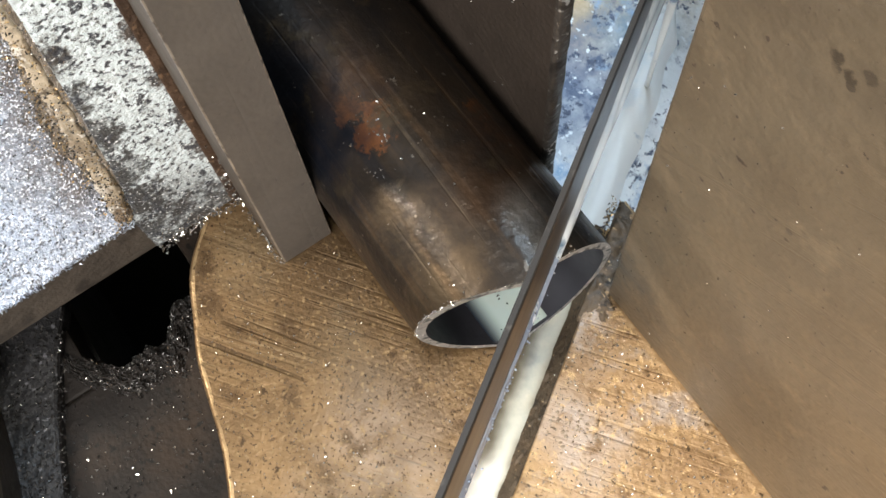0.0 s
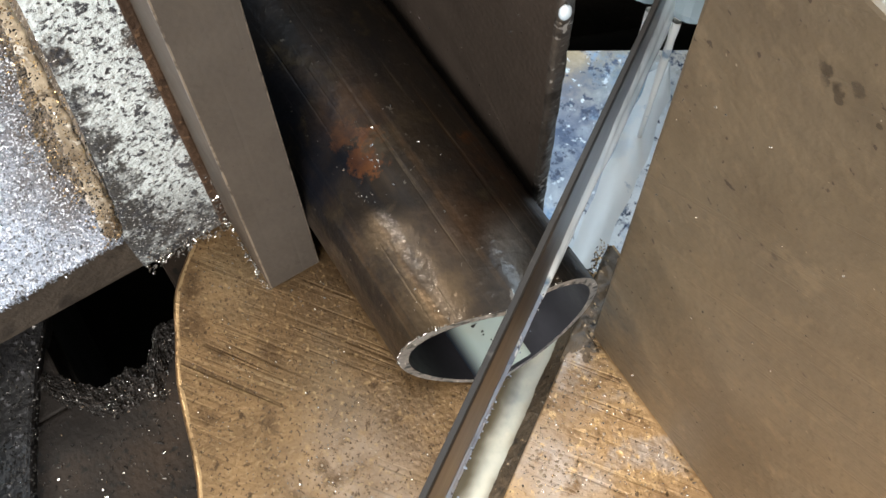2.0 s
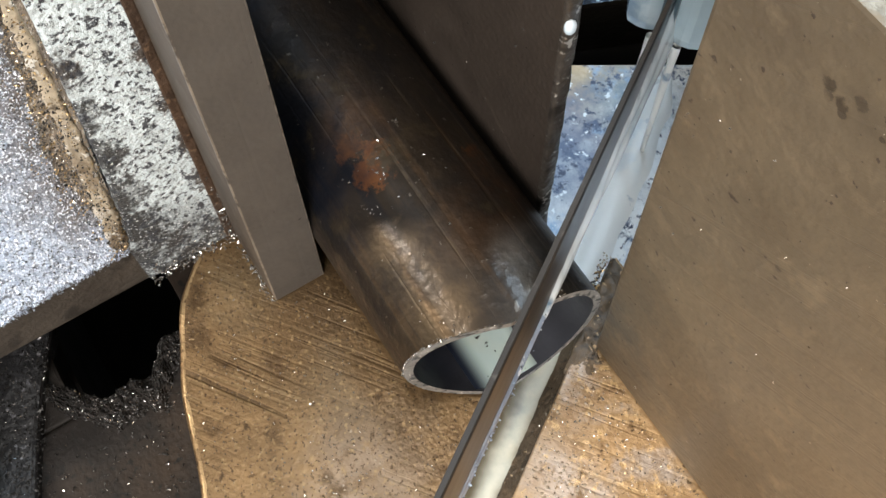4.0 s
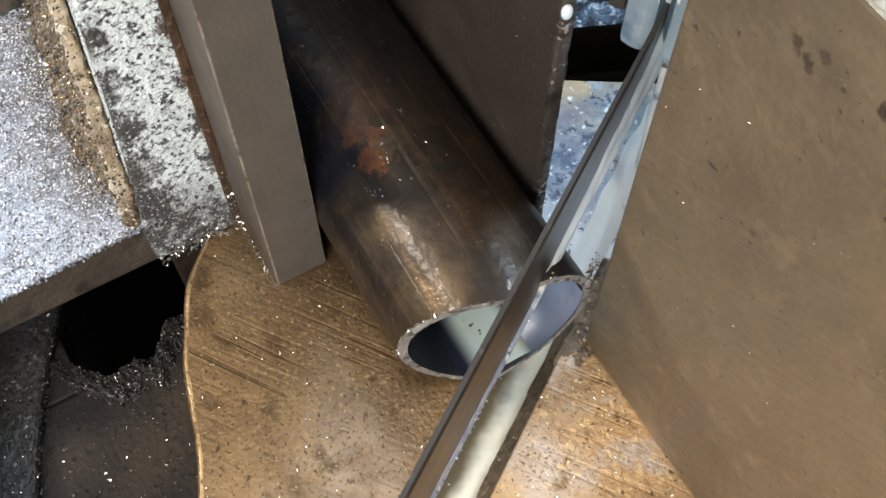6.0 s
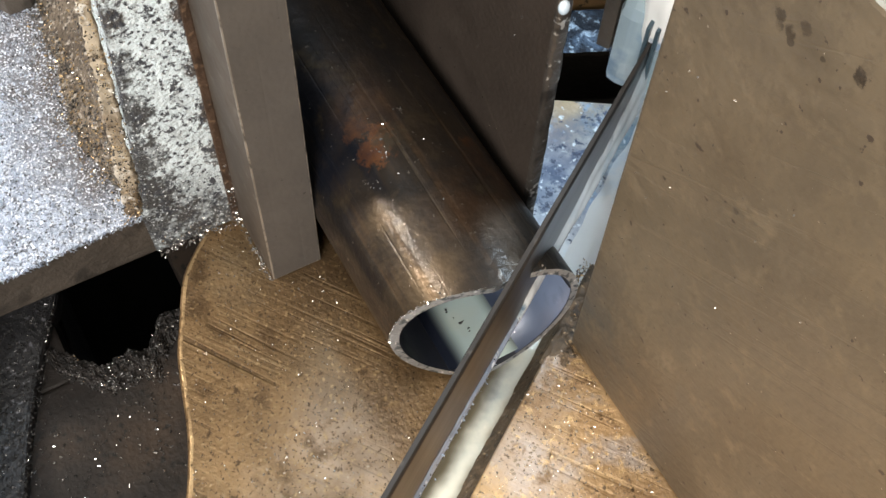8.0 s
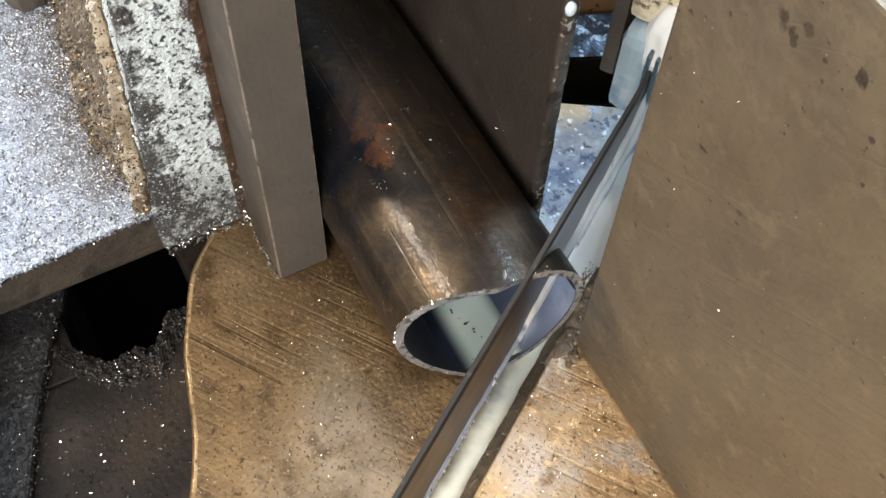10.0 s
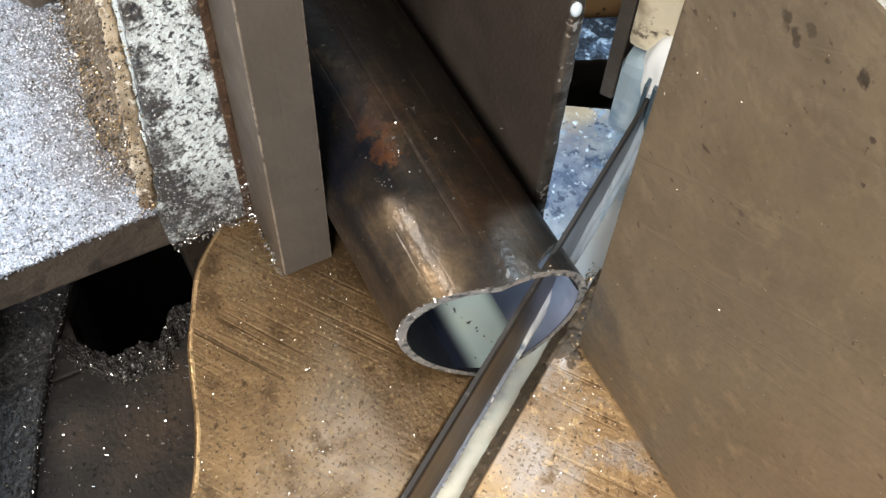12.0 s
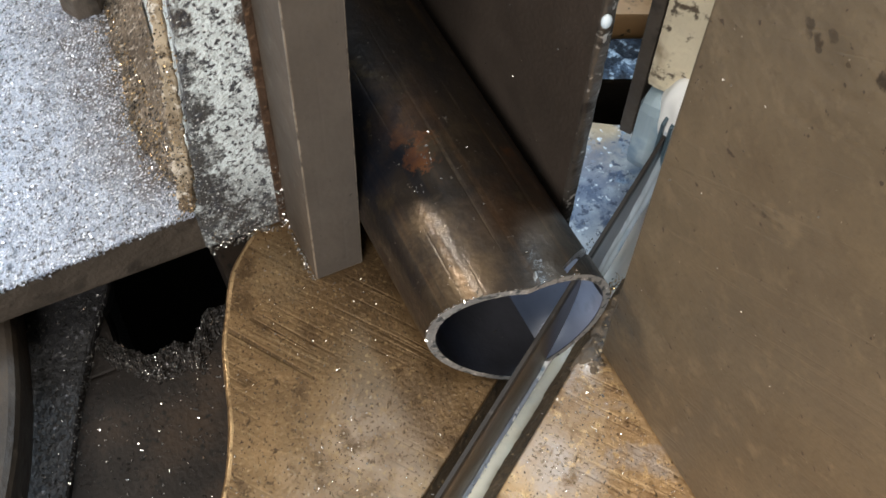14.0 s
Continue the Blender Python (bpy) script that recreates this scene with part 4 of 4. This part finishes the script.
def chips():
    swarf("table_chips", spread(1000, -8, 5, -14, -0.5, 0.0, on_left), 0.028, CHIP, None, "bright steel chips strewn over the swivel table", 2)
    swarf("table_grit", spread(220, -8, 5, -14, -0.5, 0.0, on_left), 0.022, CHIP_DARK, None, "dark oily grit on the swivel table", 3)
    right = lambda x, y: x > slot_x(y, 1.05) and y < -0.05 or (x > slot_x(y, 1.1) and x < -0.1 and y < 1.9)
    swarf("outfeed_chips", spread(1500, -2.2, 6, -8, 1.9, 0.0, right), 0.032, CHIP, None, "bright steel chips on the wet outfeed table", 4)
    swarf("outfeed_grit", spread(200, -2.2, 6, -8, 1.9, 0.0, right), 0.022, CHIP_DARK, None, "dark chips on the outfeed table", 5)
    swarf("outfeed_dust", spread(900, -2.2, 6, -8, 1.9, 0.0, right), 0.03, CHIP_GOLD, None, "golden-brown chips on the outfeed table", 30)
    lip = [(slot_x(y, o), y, -0.12 - 0.3 * (1.04 - abs(o)) / 0.4) for y, o in [(rnd.uniform(-12, 2), rnd.choice((rnd.uniform(-1.0, -0.75), rnd.uniform(0.75, 1.0)))) for _ in range(420)]]
    swarf("slot_chips", lip, 0.03, CHIP_DARK, None, "oily chips along the blade slot", 6)
    swarf("slot_sparkle", lip[:90], 0.045, CHIP, None, "bright chips along the blade slot", 7)
    swarf("vise_chips", sloped(5200), 0.042, CHIP_COOL, None, "bright steel chips covering the vise flange", 8, 0.8)
    bank = [(x, y, 2.04 + 0.062 * min(0, y + 9.2) + 0.95 * min(1, max(0, 1 + (y + 9.2 - 0.117 * (-8.42 - x)) / 1.25)) ** 1.5 * min(1, (-8.75 - x) / 1.6)) for x, y, z in spread(1500, -19, -8.9, -10.9, -9.2, 0, lambda x, y: -9.35 + 0.117 * (-8.42 - x) > y > -9.45 + 0.117 * (-8.42 - x) - min(1.0, 0.33 * (-8.75 - x)) - abs(rnd.gauss(0, 0.3)))]
    swarf("bank_chips", bank[:450], 0.04, CHIP_GOLD, None, "golden-brown chips on the bank by the vise rib", 31, 0.8)
    swarf("bank_grit", bank[450:1150], 0.04, CHIP_DARK, None, "dark chips on the bank by the vise rib", 32, 0.8)
    swarf("bank_sparkle", bank[1150:], 0.035, CHIP, None, "bright chips on the bank by the vise rib", 33, 0.8)
    mound = [(slot_x(y, o), y, -0.35 + 0.3 * rnd.random()) for y, o in [(rnd.uniform(0.2, 2.0), rnd.uniform(0.55, 1.25)) for _ in range(420)]]
    swarf("slot_end_chips", mound[:160], 0.05, CHIP_GOLD, None, "wet brown chips heaped at the end of the slot", 34, 0.8)
    swarf("slot_end_grit", mound[260:], 0.045, CHIP_DARK, None, "dark chips heaped at the end of the slot", 35, 0.8)
    ridge = []
    for _ in range(1200):
        z = 1.9 + 10 * rnd.random() ** 1.4
        ridge.append((-8.52 + abs(rnd.gauss(0, 0.05)), -9.50 + 0.85 * ((z - 1.95) / 12 if z > 1.95 else 0) ** 0.8 + rnd.gauss(0, 0.24), z))
    swarf("crust_chips", ridge[:480], 0.03, CHIP_GOLD, None, "golden chips stuck to the crust on the vise rib", 36, 0.8)
    swarf("crust_sparkle", ridge[480:720], 0.03, CHIP, None, "bright chips stuck to the crust on the vise rib", 37, 0.8)
    swarf("crust_grit", ridge[720:], 0.032, CHIP_DARK, None, "dark chips stuck to the crust on the vise rib", 38, 0.8)
    rim = [(-8.50 + abs(rnd.gauss(0, 0.06)), y, 1.98 + 0.062 * (y + 9.2) - abs(rnd.gauss(0, 0.05))) for y in [rnd.uniform(-18, -9.3) for _ in range(900)]]
    swarf("vise_rim_chips", rim, 0.04, CHIP_COOL, None, "chips spilling over the front edge of the vise flange", 24, 0.8)
    swarf("vise_grit", sloped(2000), 0.035, CHIP_DARK, None, "dark grit between the chips on the vise flange", 9, 0.8)
    edge = [(-8.40 + rnd.uniform(-0.05, 0.12), -6.72 + rnd.gauss(0, 0.08), abs(rnd.gauss(0, 1.6))) for _ in range(120)]
    edge += [(-8.38 + abs(rnd.gauss(0, 0.1)), rnd.uniform(-9.2, -6.7), abs(rnd.gauss(0, 0.35))) for _ in range(260)]
    swarf("rib_chips", edge, 0.05, CHIP, None, "bright chips caught at the foot of the vise rib", 10)
    seam = [(rnd.uniform(-8.4, -5.9), -6.64 - abs(rnd.gauss(0, 0.07)), 0.01) for _ in range(90)]
    swarf("jaw_chips", seam, 0.05, CHIP, None, "chips along the foot of the jaw plate", 11)
    swarf("tube_chips", tube_top(40, -1.5, 0.3, 100, 185, 3) + tube_top(60, -0.62, 0.6, 60, 185, 5) + tube_top(24, -7, -1, 70, 140, 4) + tube_top(14, -5.9, -5.1, 103, 116, 8) + tube_top(8, -4.9, -4.4, 118, 126, 9) + tube_top(40, -1.4, 0.3, 120, 190, 10), 0.04, CHIP, None, "bright chips sticking to the tube", 12)
    face = [(rnd.uniform(0.1, 1) ** 2 * 7, -0.005, rnd.uniform(0.1, 14)) for _ in range(120)]
    swarf("fence_chips", face, 0.022, CHIP, None, "fine chips sticking to the outfeed fence", 13)
    face = [(rnd.uniform(-14, -3.5), -0.015, rnd.uniform(3, 12)) for _ in range(50)]
    swarf("fence_dust", face, 0.028, CHIP, None, "fine chips sticking to the infeed fence", 14)
    pit = spread(700, -6.9, 3, -15.5, -9.8, -2.18, lambda x, y: y < disc_y(x) - 0.1)
    swarf("pit_chips", pit[:260], 0.045, CHIP, None, "bright chips in the dark channel of the bed", 15)
    swarf("pit_grit", pit[260:], 0.05, CHIP_DARK, None, "oily chips in the dark channel of the bed", 16)
    step = [(x, y, -1.74) for x, y, z in spread(1900, -9.6, 0, -16, -12.6, 0, lambda x, y: y < -12.7 - 0.46 * (x + 9.2))]
    swarf("step_grit", step[:1400], 0.045, CHIP_DARK, None, "oily chips on the step of the bed", 22)
    swarf("step_chips", step[1600:], 0.028, CHIP, None, "bright chips on the step of the bed", 23)
    ledge = spread(60, -9, -2, 2.4, 8, -2.18, lambda x, y: abs(x - slot_x(y, 0)) < 2.6 and y > 3.2 - 0.2 * x - 2.2)
    swarf("ledge_chips", ledge, 0.03, CHIP_DARK, None, "dark chips in the foam on the rear ledge", 17)


chips()


def wet_bits():
    r = random.Random(41)
    edge = [(r.uniform(-22, -2.5), -0.14 - abs(r.gauss(0, 0.04)), r.uniform(0.0, 0.5)) for _ in range(300)]
    drops("coolant_bubbles", edge[:110], 0.022, SHEET, "small bubbles of coolant along the teeth", "", 51, 0.8, head)
    swarf("coolant_grit", edge[170:270], 0.026, CHIP_DARK, head, "", 52)
    pools = []
    for cx, cy, wide, count in ((1.9, -2.9, 0.55, 60), (2.8, -2.75, 0.5, 40), (0.9, -1.5, 0.6, 35), (4.4, -4.0, 0.7, 40), (3.2, -4.2, 0.7, 25)):
        for _ in range(count):
            x, y = cx + r.gauss(0, wide), cy + r.gauss(0, wide * 0.8)
            if x > slot_x(y, 1.15) and y < -0.15:
                pools.append((x, y, -0.004))
    drops("coolant_drops", pools, 0.035, DROP, "glossy coolant drops on the wet outfeed table", "coolant", 52, 0.3)
    left = []
    for _ in range(70):
        x, y = 0.6 + r.gauss(0, 1.6), -7.2 + r.gauss(0, 1.2)
        if on_left(x, y):
            left.append((x, y, -0.004))
    drops("table_drops", left, 0.028, DROP, "glossy coolant drops on the swivel table", "coolant", 53, 0.3)
    # dark grime on the strip of table beside the fence's end
    bm = bmesh.new()
    rows = []
    for i in range(44):
        y = -1.1 + 3.1 * i / 43
        row = []
        for m in range(20):
            k = m / 19
            x0, x1 = slot_x(y, 0.85), (0.9 if y < -0.03 else -0.03) + (0.4 * noise.noise(Vector((y * 3, 2, 0))) - 0.3 if y < -0.03 else 0)
            x = x0 + (x1 - x0) * k
            fade = min(1, (y + 1.1) / 0.9) * (min(1, (1 - k) * 2.5) if y < -0.03 else 1)
            z = -0.05 + fade * (0.10 + 0.10 * noise.noise(Vector((x * 3, y * 3, 0))) + 0.07 * noise.noise(Vector((x * 9, y * 9, 5)))) - (0.25 if m == 0 else 0)
            row.append(bm.verts.new(Vector((x, y, z)) * CM))
        rows.append(row)
    for p, q in zip(rows, rows[1:]):
        for m in range(19):
            bm.faces.new((p[m], p[m + 1], q[m + 1], q[m]))
    bmesh.ops.recalc_face_normals(bm, faces=bm.faces)
    tagged(finish("slot_end_grime", bm, LIP, smooth=True), "wet brown grime packed beside the fence end", "grime", kind="stuff")


wet_bits()


def chip_heap():
    """A crumbling heap of swarf along the edge of the opening."""
    bm = bmesh.new()
    nx, ny = 26, 60
    grid = []
    for i in range(nx):
        row = []
        for j in range(ny):
            y = -13.6 + 4.3 * j / (ny - 1)
            u = i / (nx - 1)
            front = -6.95 + 0.5 * noise.noise(Vector((y * 0.9, 1, 0))) + 0.25 * noise.noise(Vector((y * 3, 4, 0))) - (0.9 if y > -10.6 else 0.0) * min(1, (y + 10.6) / 0.7) - 1.9 * max(0, (-12.1 - y) / 1.5)
            x = front + 1.15 * u
            z = -2.2 + (0.24 if y > -11.6 else 0.12) * math.sin(math.pi * min(1, u * 1.05)) ** 0.8 + 0.11 * noise.noise(Vector((x * 5, y * 5, 0))) + 0.10 * noise.noise(Vector((x * 12, y * 12, 3))) - (0.9 if i == 0 else 0)
            row.append(bm.verts.new((x * CM, y * CM, z * CM)))
        grid.append(row)
    for i in range(nx - 1):
        for j in range(ny - 1):
            bm.faces.new((grid[i][j], grid[i + 1][j], grid[i + 1][j + 1], grid[i][j + 1]))
    spots = [tuple(v.co / CM) for v in bm.verts]
    rnd.shuffle(spots)
    heap = finish("chip_heap", bm, PIT)
    tagged(heap, "crumbling heap of oily steel chips beside the opening", "metal chips", kind="stuff")
    swarf("heap_chips", spots[:300], 0.045, CHIP, heap, "", 20)
    swarf("heap_grit", spots[300:1500], 0.05, CHIP_DARK, heap, "", 21)


chip_heap()


def motions():
    walk(pool, [(0, pose(0, 0, 0.0036)), (3, pose(0, 0, 0.0037)), (6.5, pose(0, 0, 0.0047)), (12.9, pose(0, 0, 0.0047)), (13.3, pose(0, 0, 0.0021)), (14, pose(0, 0, 0.0020))])
    rows = [(0, 5.58, 4.8), (3, 4.89, 3.8), (6.5, 3.76, 2.6), (8, 2.9, 2.1), (11, 1.35, 1.0), (12.5, 0.5, 0.5), (14, -0.3, 0.0)]
    walk(head, [(t, pose(BX * CM, 0, z * CM, 0, tip, BTURN)) for t, z, tip in rows])
    walk(film, [(0, pose(-0.05, 0, 0)), (2, pose(-0.045, 0, 0)), (6, pose(0, 0, 0)), (14, pose(0, 0, 0))])


motions()
